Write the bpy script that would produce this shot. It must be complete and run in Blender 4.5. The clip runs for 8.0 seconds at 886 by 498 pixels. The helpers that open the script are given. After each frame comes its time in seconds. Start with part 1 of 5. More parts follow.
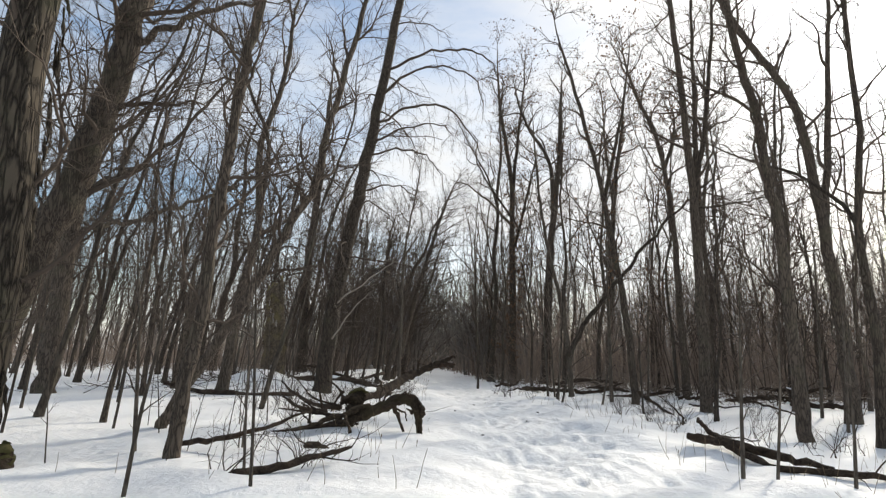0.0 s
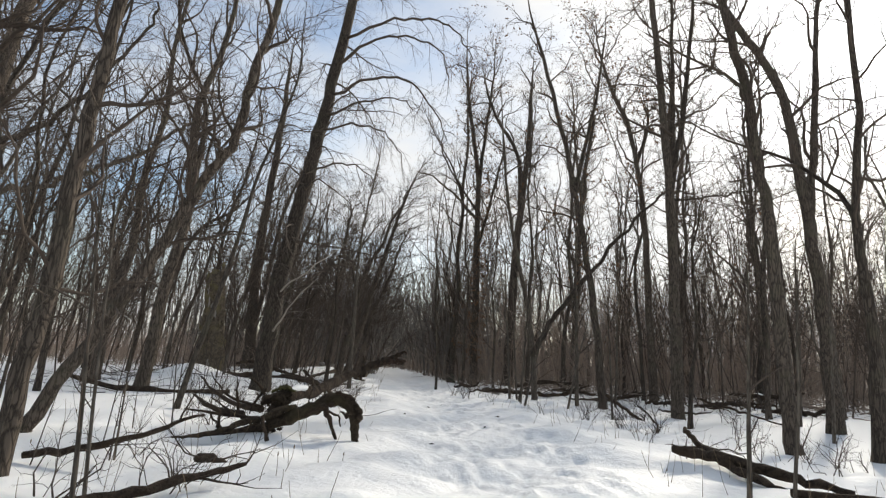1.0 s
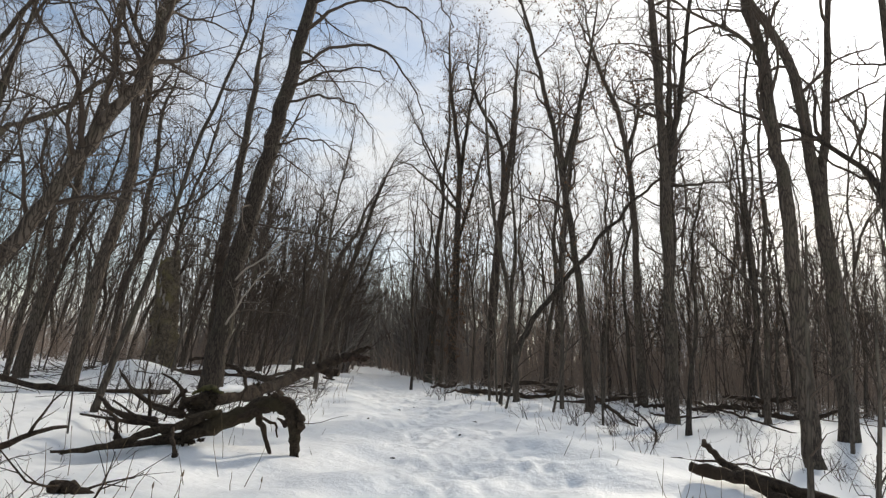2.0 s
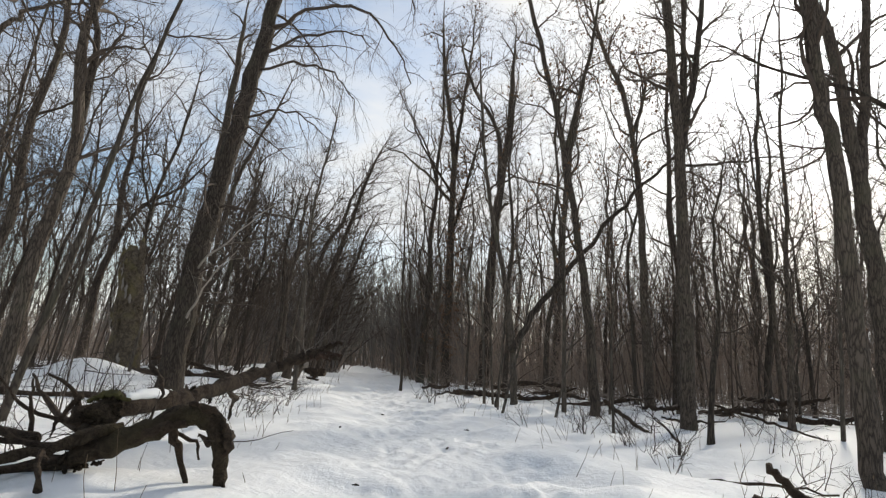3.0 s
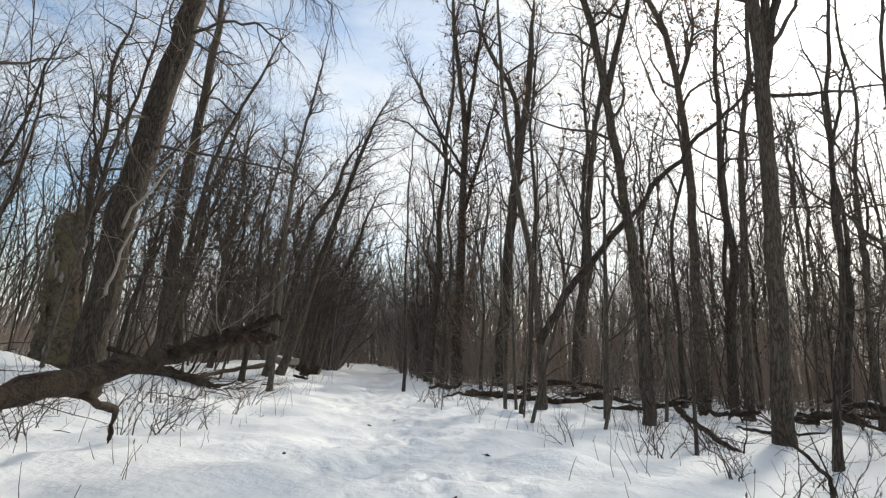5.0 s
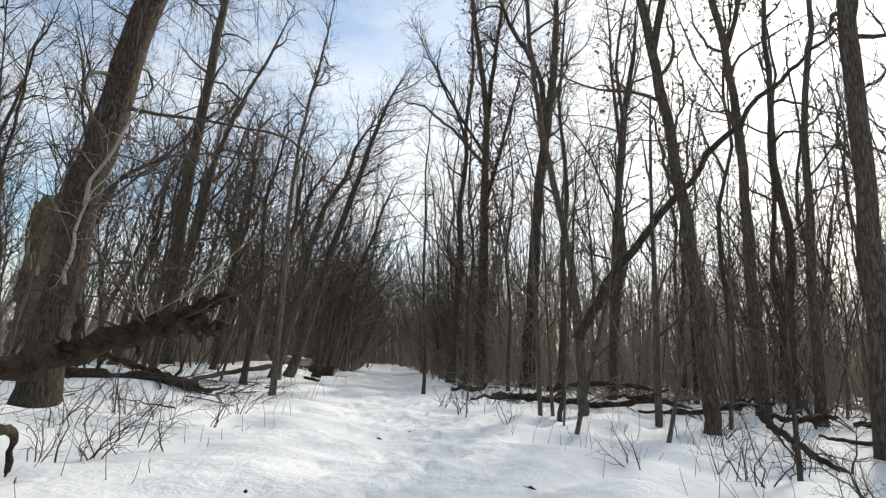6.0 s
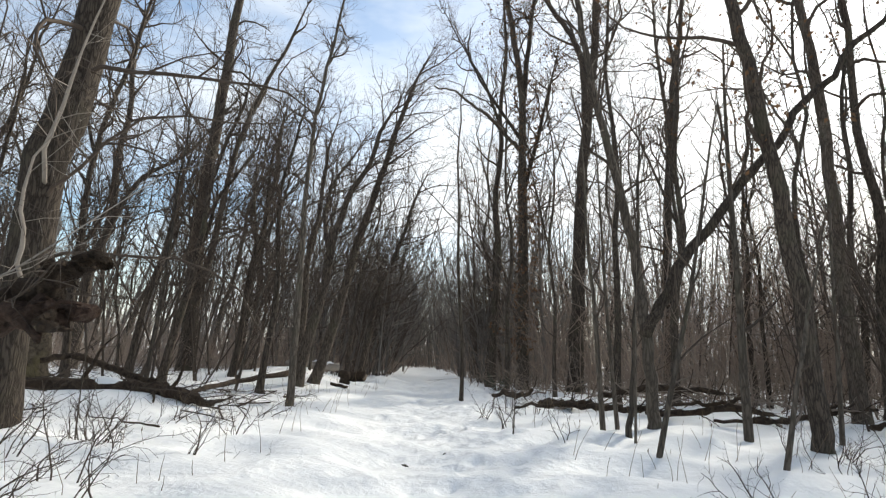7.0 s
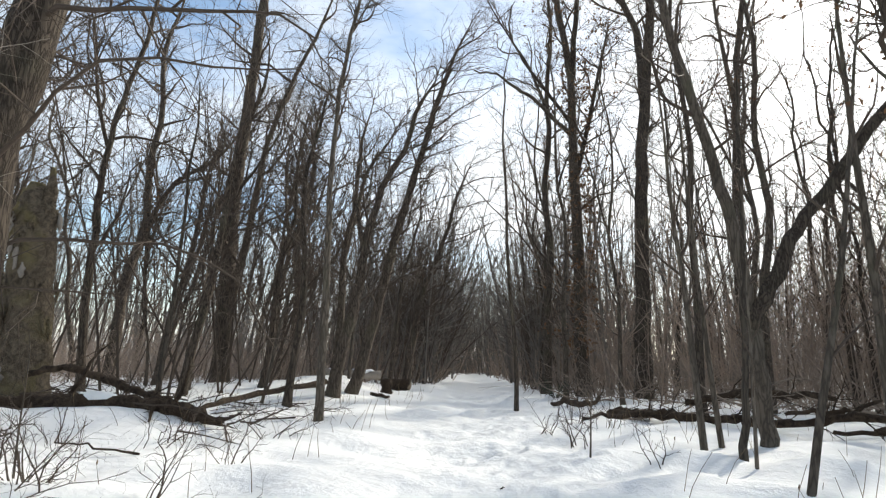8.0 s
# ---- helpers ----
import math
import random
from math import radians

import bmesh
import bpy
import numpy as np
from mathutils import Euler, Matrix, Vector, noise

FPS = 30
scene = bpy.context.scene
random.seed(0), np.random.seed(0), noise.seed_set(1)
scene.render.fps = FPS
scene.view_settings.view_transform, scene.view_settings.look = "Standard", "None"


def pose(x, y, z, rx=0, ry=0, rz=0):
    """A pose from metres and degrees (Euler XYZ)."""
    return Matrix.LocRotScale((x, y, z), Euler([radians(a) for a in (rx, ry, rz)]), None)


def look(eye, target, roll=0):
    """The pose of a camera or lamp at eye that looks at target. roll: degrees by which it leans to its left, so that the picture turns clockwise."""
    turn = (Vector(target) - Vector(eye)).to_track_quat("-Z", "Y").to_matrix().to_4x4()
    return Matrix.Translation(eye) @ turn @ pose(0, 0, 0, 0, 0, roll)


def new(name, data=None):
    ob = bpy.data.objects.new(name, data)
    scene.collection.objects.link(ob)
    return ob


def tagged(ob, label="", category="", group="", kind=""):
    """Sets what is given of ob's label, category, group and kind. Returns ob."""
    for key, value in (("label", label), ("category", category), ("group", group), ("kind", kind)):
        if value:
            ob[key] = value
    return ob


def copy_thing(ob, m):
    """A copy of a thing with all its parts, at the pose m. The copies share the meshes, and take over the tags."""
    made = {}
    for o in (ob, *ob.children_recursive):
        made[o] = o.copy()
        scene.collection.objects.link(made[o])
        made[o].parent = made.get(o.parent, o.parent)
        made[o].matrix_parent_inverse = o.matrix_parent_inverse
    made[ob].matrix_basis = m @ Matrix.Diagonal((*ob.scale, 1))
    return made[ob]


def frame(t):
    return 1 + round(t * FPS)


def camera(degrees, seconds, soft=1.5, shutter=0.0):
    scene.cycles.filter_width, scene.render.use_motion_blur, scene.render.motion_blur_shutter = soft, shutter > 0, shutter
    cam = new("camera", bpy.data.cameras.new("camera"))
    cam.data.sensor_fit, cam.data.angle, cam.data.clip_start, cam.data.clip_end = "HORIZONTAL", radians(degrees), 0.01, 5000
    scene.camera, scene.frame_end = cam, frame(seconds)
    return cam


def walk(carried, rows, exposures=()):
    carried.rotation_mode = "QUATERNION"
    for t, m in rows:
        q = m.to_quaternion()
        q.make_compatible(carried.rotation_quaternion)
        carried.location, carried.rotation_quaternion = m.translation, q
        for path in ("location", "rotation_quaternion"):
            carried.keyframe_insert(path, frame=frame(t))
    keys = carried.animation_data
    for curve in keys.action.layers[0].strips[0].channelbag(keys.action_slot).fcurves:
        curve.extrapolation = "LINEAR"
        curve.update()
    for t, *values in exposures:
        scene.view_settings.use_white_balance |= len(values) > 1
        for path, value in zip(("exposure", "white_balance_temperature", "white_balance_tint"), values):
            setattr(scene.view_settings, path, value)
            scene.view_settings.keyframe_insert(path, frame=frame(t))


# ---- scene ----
# ---- the camera and its walk ----
cam = camera(73.1, 8.0, soft=1.3)
METRES, EYE, TILT, LEAN, TURN = 17.0, 1.5, 10.6, -2.2, 0.0
ROWS = [
    (0.0, 0.0, 0.0, 0.0, 0.0, 0.0, -0.0),
    (0.5, 0.0066, 0.0568, -0.0137, -1.3, 0.14, -0.61),
    (1.0, 0.0197, 0.1172, -0.0283, -3.25, 0.13, -1.68),
    (1.5, 0.0291, 0.1754, -0.0419, -4.44, 0.17, -2.14),
    (2.0, 0.0409, 0.2323, -0.053, -4.96, 0.18, -2.37),
    (3.5, 0.0711, 0.4103, -0.0873, -5.33, 0.07, -2.46),
    (4.0, 0.0763, 0.4706, -0.1003, -5.24, 0.01, -2.45),
    (4.5, 0.0858, 0.5347, -0.1169, -4.82, 0.02, -2.39),
    (6.0, 0.1019, 0.723, -0.1549, -2.17, -0.09, -1.37),
    (6.5, 0.1036, 0.7842, -0.1654, -0.73, -0.08, -0.8),
    (7.0, 0.1045, 0.8472, -0.1763, 1.18, 0.07, 0.02),
    (7.5, 0.1015, 0.9073, -0.1896, 3.42, 0.4, 1.07),
    (8.0, 0.1001, 0.9708, -0.2016, 5.61, 0.78, 1.95),
]
walk(cam, [(t, pose(0, 0, EYE, TILT, LEAN, TURN) @ pose(METRES * x, METRES * y, METRES * z, 90 + pitch, roll, yaw)) for t, x, y, z, yaw, pitch, roll in ROWS],
     exposures=((0.0, 0.86, 7100, 8), (2.0, 0.72, 7100, 8), (4.5, 0.91, 7050, 7), (6.5, 1.08, 6950, 6), (8.0, 1.28, 6950, 6)))

# ---- sky and sun ----
SUN_EL, SUN_AZ = radians(27.5), radians(38.5)   # azimuth from +y towards +x
world = bpy.data.worlds.new("world")
scene.world = world
world.use_nodes = True
wn, wl = world.node_tree.nodes, world.node_tree.links
wn.clear()
w_out = wn.new("ShaderNodeOutputWorld")
w_bg = wn.new("ShaderNodeBackground")
w_sky = wn.new("ShaderNodeTexSky")
w_sky.sky_type = "NISHITA"
w_sky.sun_disc = False
w_sky.sun_elevation, w_sky.sun_rotation = SUN_EL, SUN_AZ
w_sky.air_density, w_sky.dust_density, w_sky.ozone_density = 1.0, 0.8, 1.5
w_co = wn.new("ShaderNodeTexCoord")
w_map = wn.new("ShaderNodeMapping")
w_map.inputs["Scale"].default_value = (1.6, 1.6, 4.5)
w_noise = wn.new("ShaderNodeTexNoise")
w_noise.inputs["Scale"].default_value, w_noise.inputs["Detail"].default_value, w_noise.inputs["Roughness"].default_value = 1.5, 6.0, 0.55
w_ramp = wn.new("ShaderNodeValToRGB")
w_ramp.color_ramp.elements[0].position, w_ramp.color_ramp.elements[0].color = 0.36, (0.12, 0.12, 0.12, 1)
w_ramp.color_ramp.elements[1].position, w_ramp.color_ramp.elements[1].color = 0.60, (0.92, 0.92, 0.92, 1)
w_mix = wn.new("ShaderNodeMix")
w_mix.data_type = "RGBA"
# thin cloud brightens towards the veiled sun
sun_dir = Vector((math.sin(SUN_AZ) * math.cos(SUN_EL), math.cos(SUN_AZ) * math.cos(SUN_EL), math.sin(SUN_EL)))
w_dot = wn.new("ShaderNodeVectorMath")
w_dot.operation = "DOT_PRODUCT"
w_dot.inputs[1].default_value = sun_dir
w_max = wn.new("ShaderNodeMath")
w_max.operation = "MAXIMUM"
w_max.inputs[1].default_value = 0.0
w_pow = wn.new("ShaderNodeMath")
w_pow.operation = "POWER"
w_pow.inputs[1].default_value = 40.0
w_gain = wn.new("ShaderNodeMath")
w_gain.operation = "MULTIPLY_ADD"
w_gain.inputs[1].default_value, w_gain.inputs[2].default_value = 2.0, 1.0
w_cloud = wn.new("ShaderNodeVectorMath")
w_cloud.operation = "SCALE"
w_cloud.inputs[0].default_value = (5.2, 5.4, 5.85)
w_cover = wn.new("ShaderNodeMath")
w_cover.operation = "ADD"
w_cover.use_clamp = True
w_thick = wn.new("ShaderNodeMath")
w_thick.operation = "MULTIPLY"
w_thick.inputs[1].default_value = 0.8
w_sep = wn.new("ShaderNodeSeparateXYZ")
w_low = wn.new("ShaderNodeMath")
w_low.operation = "SUBTRACT"
w_low.use_clamp = True
w_low.inputs[0].default_value = 1.0
w_haze = wn.new("ShaderNodeMath")
w_haze.operation = "POWER"
w_haze.inputs[1].default_value = 11.0
w_both = wn.new("ShaderNodeMath")
w_both.operation = "MULTIPLY_ADD"
w_both.inputs[1].default_value = 0.4
wl.new(w_co.outputs["Generated"], w_sep.inputs[0])
wl.new(w_sep.outputs["Z"], w_low.inputs[1])
wl.new(w_low.outputs["Value"], w_haze.inputs[0])
wl.new(w_haze.outputs["Value"], w_both.inputs[0])
wl.new(w_thick.outputs["Value"], w_both.inputs[2])
wl.new(w_co.outputs["Generated"], w_dot.inputs[0])
wl.new(w_dot.outputs["Value"], w_max.inputs[0])
wl.new(w_max.outputs["Value"], w_pow.inputs[0])
wl.new(w_pow.outputs["Value"], w_gain.inputs[0])
wl.new(w_gain.outputs["Value"], w_cloud.inputs["Scale"])
wl.new(w_pow.outputs["Value"], w_thick.inputs[0])
wl.new(w_co.outputs["Generated"], w_map.inputs["Vector"])
wl.new(w_map.outputs["Vector"], w_noise.inputs["Vector"])
wl.new(w_noise.outputs["Fac"], w_ramp.inputs["Fac"])
wl.new(w_ramp.outputs["Color"], w_cover.inputs[0])
w_side = wn.new("ShaderNodeMath")       # the veil thins away from the sun
w_side.operation = "MULTIPLY_ADD"
w_side.inputs[1].default_value, w_side.inputs[2].default_value = 0.9, -0.72
w_floor = wn.new("ShaderNodeMath")
w_floor.operation = "MAXIMUM"
w_floor.inputs[1].default_value = -0.34
w_veil = wn.new("ShaderNodeMath")
w_veil.operation = "ADD"
wl.new(w_dot.outputs["Value"], w_side.inputs[0])
wl.new(w_side.outputs["Value"], w_floor.inputs[0])
wl.new(w_floor.outputs["Value"], w_veil.inputs[0])
wl.new(w_both.outputs["Value"], w_veil.inputs[1])
wl.new(w_veil.outputs["Value"], w_cover.inputs[1])
wl.new(w_cover.outputs["Value"], w_mix.inputs["Factor"])
wl.new(w_sky.outputs["Color"], w_mix.inputs["A"])
wl.new(w_cloud.outputs["Vector"], w_mix.inputs["B"])
wl.new(w_mix.outputs["Result"], w_bg.inputs["Color"])
w_bg.inputs["Strength"].default_value = 0.1
wl.new(w_bg.outputs["Background"], w_out.inputs["Surface"])
sun_data = bpy.data.lights.new("sun", "SUN")
sun_data.energy, sun_data.angle, sun_data.color = 3.2, radians(6.0), (1.0, 0.95, 0.88)
sun = new("sun", sun_data)
sun.matrix_world = look(sun_dir * 100, (0, 0, 0))


# ---- materials ----
def material(name):
    mat = bpy.data.materials.new(name)
    mat.use_nodes = True
    nt = mat.node_tree
    return mat, nt.nodes, nt.links, nt.nodes["Principled BSDF"]


def bark(name, dark, light, tint, ridge=9.0, relief=0.6):
    """Ridged bark: long furrows up the stem, lighter plates, patches of lichen."""
    mat, n, l, p = material(name)
    co = n.new("ShaderNodeTexCoord")
    mp = n.new("ShaderNodeMapping")
    mp.inputs["Scale"].default_value = (1, 1, 0.16)
    l.new(co.outputs["Object"], mp.inputs["Vector"])
    big = n.new("ShaderNodeTexNoise")
    big.inputs["Scale"].default_value, big.inputs["Detail"].default_value = 1.3, 4
    l.new(co.outputs["Object"], big.inputs["Vector"])
    furrow = n.new("ShaderNodeTexVoronoi")
    furrow.feature = "DISTANCE_TO_EDGE"
    furrow.inputs["Scale"].default_value = ridge * 2
    warp = n.new("ShaderNodeTexNoise")
    warp.inputs["Scale"].default_value, warp.inputs["Detail"].default_value = 7, 5
    l.new(mp.outputs["Vector"], warp.inputs["Vector"])
    add = n.new("ShaderNodeVectorMath")
    add.operation = "MULTIPLY_ADD"
    add.inputs[1].default_value = (0.25, 0.25, 0.25)
    l.new(warp.outputs["Color"], add.inputs[0])
    l.new(mp.outputs["Vector"], add.inputs[2])
    l.new(add.outputs["Vector"], furrow.inputs["Vector"])
    ramp = n.new("ShaderNodeMapRange")
    ramp.inputs["From Max"].default_value = 0.22
    l.new(furrow.outputs["Distance"], ramp.inputs["Value"])
    mix = n.new("ShaderNodeMix")
    mix.data_type = "RGBA"
    mix.inputs["A"].default_value, mix.inputs["B"].default_value = (*dark, 1), (*light, 1)
    l.new(ramp.outputs["Result"], mix.inputs["Factor"])
    moss = n.new("ShaderNodeMapRange")
    moss.inputs["From Min"].default_value, moss.inputs["From Max"].default_value, moss.inputs["To Max"].default_value = 0.52, 0.75, 0.7
    l.new(big.outputs["Fac"], moss.inputs["Value"])
    mix2 = n.new("ShaderNodeMix")
    mix2.data_type = "RGBA"
    mix2.inputs["B"].default_value = (*tint, 1)
    l.new(moss.outputs["Result"], mix2.inputs["Factor"])
    l.new(mix.outputs["Result"], mix2.inputs["A"])
    info = n.new("ShaderNodeObjectInfo")
    val = n.new("ShaderNodeMapRange")
    val.inputs["To Min"].default_value, val.inputs["To Max"].default_value = 0.7, 1.35
    l.new(info.outputs["Random"], val.inputs["Value"])
    hsv = n.new("ShaderNodeHueSaturation")
    l.new(val.outputs["Result"], hsv.inputs["Value"])
    l.new(mix2.outputs["Result"], hsv.inputs["Color"])
    l.new(hsv.outputs["Color"], p.inputs["Base Color"])
    p.inputs["Roughness"].default_value = 0.9
    p.inputs["Specular IOR Level"].default_value = 0.2
    bump = n.new("ShaderNodeBump")
    bump.inputs["Strength"].default_value, bump.inputs["Distance"].default_value = relief, 0.03
    l.new(ramp.outputs["Result"], bump.inputs["Height"])
    l.new(bump.outputs["Normal"], p.inputs["Normal"])
    return mat


def mottled(name, a, b, scale, rough=0.85, bump_d=0.0, island=False):
    """A two-tone surface mottled at two scales; island: each piece of the mesh takes a tone of its own."""
    mat, n, l, p = material(name)
    co = n.new("ShaderNodeTexCoord")
    t1 = n.new("ShaderNodeTexNoise")
    t1.inputs["Scale"].default_value, t1.inputs["Detail"].default_value, t1.inputs["Roughness"].default_value = scale, 6, 0.65
    l.new(co.outputs["Object"], t1.inputs["Vector"])
    mix = n.new("ShaderNodeMix")
    mix.data_type = "RGBA"
    mix.inputs["A"].default_value, mix.inputs["B"].default_value = (*a, 1), (*b, 1)
    if island:
        geo = n.new("ShaderNodeNewGeometry")
        av = n.new("ShaderNodeMath")
        av.operation = "MULTIPLY_ADD"
        av.inputs[1].default_value = 0.6
        half = n.new("ShaderNodeMath")
        half.operation = "MULTIPLY"
        half.inputs[1].default_value = 0.4
        l.new(t1.outputs["Fac"], half.inputs[0])
        l.new(geo.outputs["Random Per Island"], av.inputs[0])
        l.new(half.outputs["Value"], av.inputs[2])
        l.new(av.outputs["Value"], mix.inputs["Factor"])
    else:
        l.new(t1.outputs["Fac"], mix.inputs["Factor"])
    l.new(mix.outputs["Result"], p.inputs["Base Color"])
    p.inputs["Roughness"].default_value = rough
    p.inputs["Specular IOR Level"].default_value = 0.25
    if bump_d:
        t2 = n.new("ShaderNodeTexNoise")
        t2.inputs["Scale"].default_value, t2.inputs["Detail"].default_value = scale * 4, 4
        l.new(co.outputs["Object"], t2.inputs["Vector"])
        bp = n.new("ShaderNodeBump")
        bp.inputs["Distance"].default_value, bp.inputs["Strength"].default_value = bump_d, 0.6
        l.new(t2.outputs["Fac"], bp.inputs["Height"])
        l.new(bp.outputs["Normal"], p.inputs["Normal"])
    return mat


def dead_wood(name, a, b, streak):
    """Weathered wood: flaking grey and brown patches, fine cracks."""
    mat, n, l, p = material(name)
    co = n.new("ShaderNodeTexCoord")
    t1 = n.new("ShaderNodeTexNoise")
    t1.inputs["Scale"].default_value, t1.inputs["Detail"].default_value, t1.inputs["Roughness"].default_value, t1.inputs["Distortion"].default_value = 9, 9, 0.72, 0.6
    t2 = n.new("ShaderNodeTexNoise")
    t2.inputs["Scale"].default_value, t2.inputs["Detail"].default_value = 1.8, 4
    crack = n.new("ShaderNodeTexVoronoi")
    crack.feature = "DISTANCE_TO_EDGE"
    crack.inputs["Scale"].default_value = 26
    for t in (t1, t2, crack):
        l.new(co.outputs["Object"], t.inputs["Vector"])
    ramp = n.new("ShaderNodeMapRange")
    ramp.inputs["From Min"].default_value, ramp.inputs["From Max"].default_value = 0.36, 0.66
    l.new(t1.outputs["Fac"], ramp.inputs["Value"])
    mix = n.new("ShaderNodeMix")
    mix.data_type = "RGBA"
    mix.inputs["A"].default_value, mix.inputs["B"].default_value = (*a, 1), (*b, 1)
    l.new(ramp.outputs["Result"], mix.inputs["Factor"])
    patch = n.new("ShaderNodeMapRange")
    patch.inputs["From Min"].default_value, patch.inputs["From Max"].default_value, patch.inputs["To Max"].default_value = 0.5, 0.68, 0.8
    l.new(t2.outputs["Fac"], patch.inputs["Value"])
    mix2 = n.new("ShaderNodeMix")
    mix2.data_type = "RGBA"
    mix2.inputs["B"].default_value = (*streak, 1)
    l.new(mix.outputs["Result"], mix2.inputs["A"])
    l.new(patch.outputs["Result"], mix2.inputs["Factor"])
    l.new(mix2.outputs["Result"], p.inputs["Base Color"])
    p.inputs["Roughness"].default_value = 0.92
    p.inputs["Specular IOR Level"].default_value = 0.15
    rise_ = n.new("ShaderNodeMath")
    rise_.operation = "MULTIPLY_ADD"
    rise_.inputs[1].default_value = 0.6
    l.new(crack.outputs["Distance"], rise_.inputs[0])
    l.new(t1.outputs["Fac"], rise_.inputs[2])
    bp = n.new("ShaderNodeBump")
    bp.inputs["Distance"].default_value, bp.inputs["Strength"].default_value = 0.06, 1.0
    l.new(rise_.outputs["Value"], bp.inputs["Height"])
    l.new(bp.outputs["Normal"], p.inputs["Normal"])
    return mat


def snow_material():
    mat, n, l, p = material("snow")
    co = n.new("ShaderNodeTexCoord")
    t1 = n.new("ShaderNodeTexNoise")
    t1.inputs["Scale"].default_value, t1.inputs["Detail"].default_value = 0.35, 5
    t2 = n.new("ShaderNodeTexNoise")
    t2.inputs["Scale"].default_value, t2.inputs["Detail"].default_value, t2.inputs["Roughness"].default_value = 5.0, 8, 0.6
    crumbs = n.new("ShaderNodeTexNoise")
    crumbs.inputs["Scale"].default_value, crumbs.inputs["Detail"].default_value = 26.0, 3
    for t in (t1, t2, crumbs):
        l.new(co.outputs["Object"], t.inputs["Vector"])
    mix = n.new("ShaderNodeMix")
    mix.data_type = "RGBA"
    mix.inputs["A"].default_value, mix.inputs["B"].default_value = (0.85, 0.855, 0.855, 1), (0.92, 0.92, 0.91, 1)
    l.new(t1.outputs["Fac"], mix.inputs["Factor"])
    # bits of bark and litter on the snow
    litter = n.new("ShaderNodeMapRange")
    litter.inputs["From Min"].default_value, litter.inputs["From Max"].default_value, litter.inputs["To Max"].default_value = 0.73, 0.78, 0.5
    l.new(crumbs.outputs["Fac"], litter.inputs["Value"])
    mix2 = n.new("ShaderNodeMix")
    mix2.data_type = "RGBA"
    mix2.inputs["B"].default_value = (0.16, 0.12, 0.09, 1)
    l.new(litter.outputs["Result"], mix2.inputs["Factor"])
    l.new(mix.outputs["Result"], mix2.inputs["A"])
    l.new(mix2.outputs["Result"], p.inputs["Base Color"])
    p.inputs["Roughness"].default_value = 0.75
    p.inputs["Specular IOR Level"].default_value = 0.3
    bp = n.new("ShaderNodeBump")
    bp.inputs["Distance"].default_value, bp.inputs["Strength"].default_value = 0.06, 0.75
    l.new(t2.outputs["Fac"], bp.inputs["Height"])
    l.new(bp.outputs["Normal"], p.inputs["Normal"])
    return mat


SNOW = snow_material()
BARK = bark("furrowed_bark", (0.036, 0.028, 0.022), (0.114, 0.091, 0.072), (0.098, 0.092, 0.061))
BARK_DEEP = bark("deep_shaggy_bark", (0.018, 0.014, 0.011), (0.1, 0.082, 0.062), (0.07, 0.068, 0.042), 5.0, 1.0)
BARK_SMOOTH = bark("smooth_grey_bark", (0.05, 0.041, 0.033), (0.11, 0.092, 0.074), (0.1, 0.096, 0.064), 7.0, 0.4)
TWIG = mottled("twig_bark", (0.045, 0.034, 0.027), (0.11, 0.084, 0.066), 3.0)
BRUSH = mottled("brush_stems", (0.16, 0.128, 0.104), (0.3, 0.24, 0.196), 2.0, island=True)
DRY = mottled("dry_brush_stems", (0.21, 0.16, 0.126), (0.37, 0.29, 0.235), 2.0, island=True)
# paler grey than the near stems: haze over distance put into the colour
FAR = mottled("haze_paled_stems", (0.10, 0.09, 0.08), (0.22, 0.195, 0.175), 2.0, island=True)
DEAD = dead_wood("weathered_dead_wood", (0.02, 0.0145, 0.0105), (0.1, 0.073, 0.053), (0.062, 0.042, 0.027))
MOSSY = dead_wood("mossy_dead_wood", (0.022, 0.016, 0.011), (0.088, 0.066, 0.045), (0.062, 0.05, 0.026))
SNAG = dead_wood("shaggy_snag_wood", (0.06, 0.046, 0.034), (0.22, 0.175, 0.125), (0.2, 0.165, 0.08))
ROT = dead_wood("reddish_rotten_wood", (0.034, 0.022, 0.016), (0.13, 0.085, 0.065), (0.095, 0.05, 0.034))
LEAF = mottled("dry_brown_leaf", (0.10, 0.055, 0.03), (0.22, 0.12, 0.06), 2.0, island=True)
STALK = mottled("dry_stalk", (0.14, 0.095, 0.06), (0.27, 0.2, 0.13), 3.0, island=True)
PALE_WOOD = mottled("pale_dead_twig", (0.2, 0.175, 0.15), (0.34, 0.3, 0.26), 5.0)
NEEDLE = mottled("dull_evergreen_needles", (0.03, 0.045, 0.03), (0.07, 0.095, 0.06), 6.0, island=True)
MOSS = mottled("yellow_green_moss", (0.045, 0.042, 0.016), (0.1, 0.09, 0.036), 14.0, 0.95, 0.02)
CUT = mottled("sawn_wood", (0.16, 0.12, 0.085), (0.27, 0.21, 0.15), 9.0)


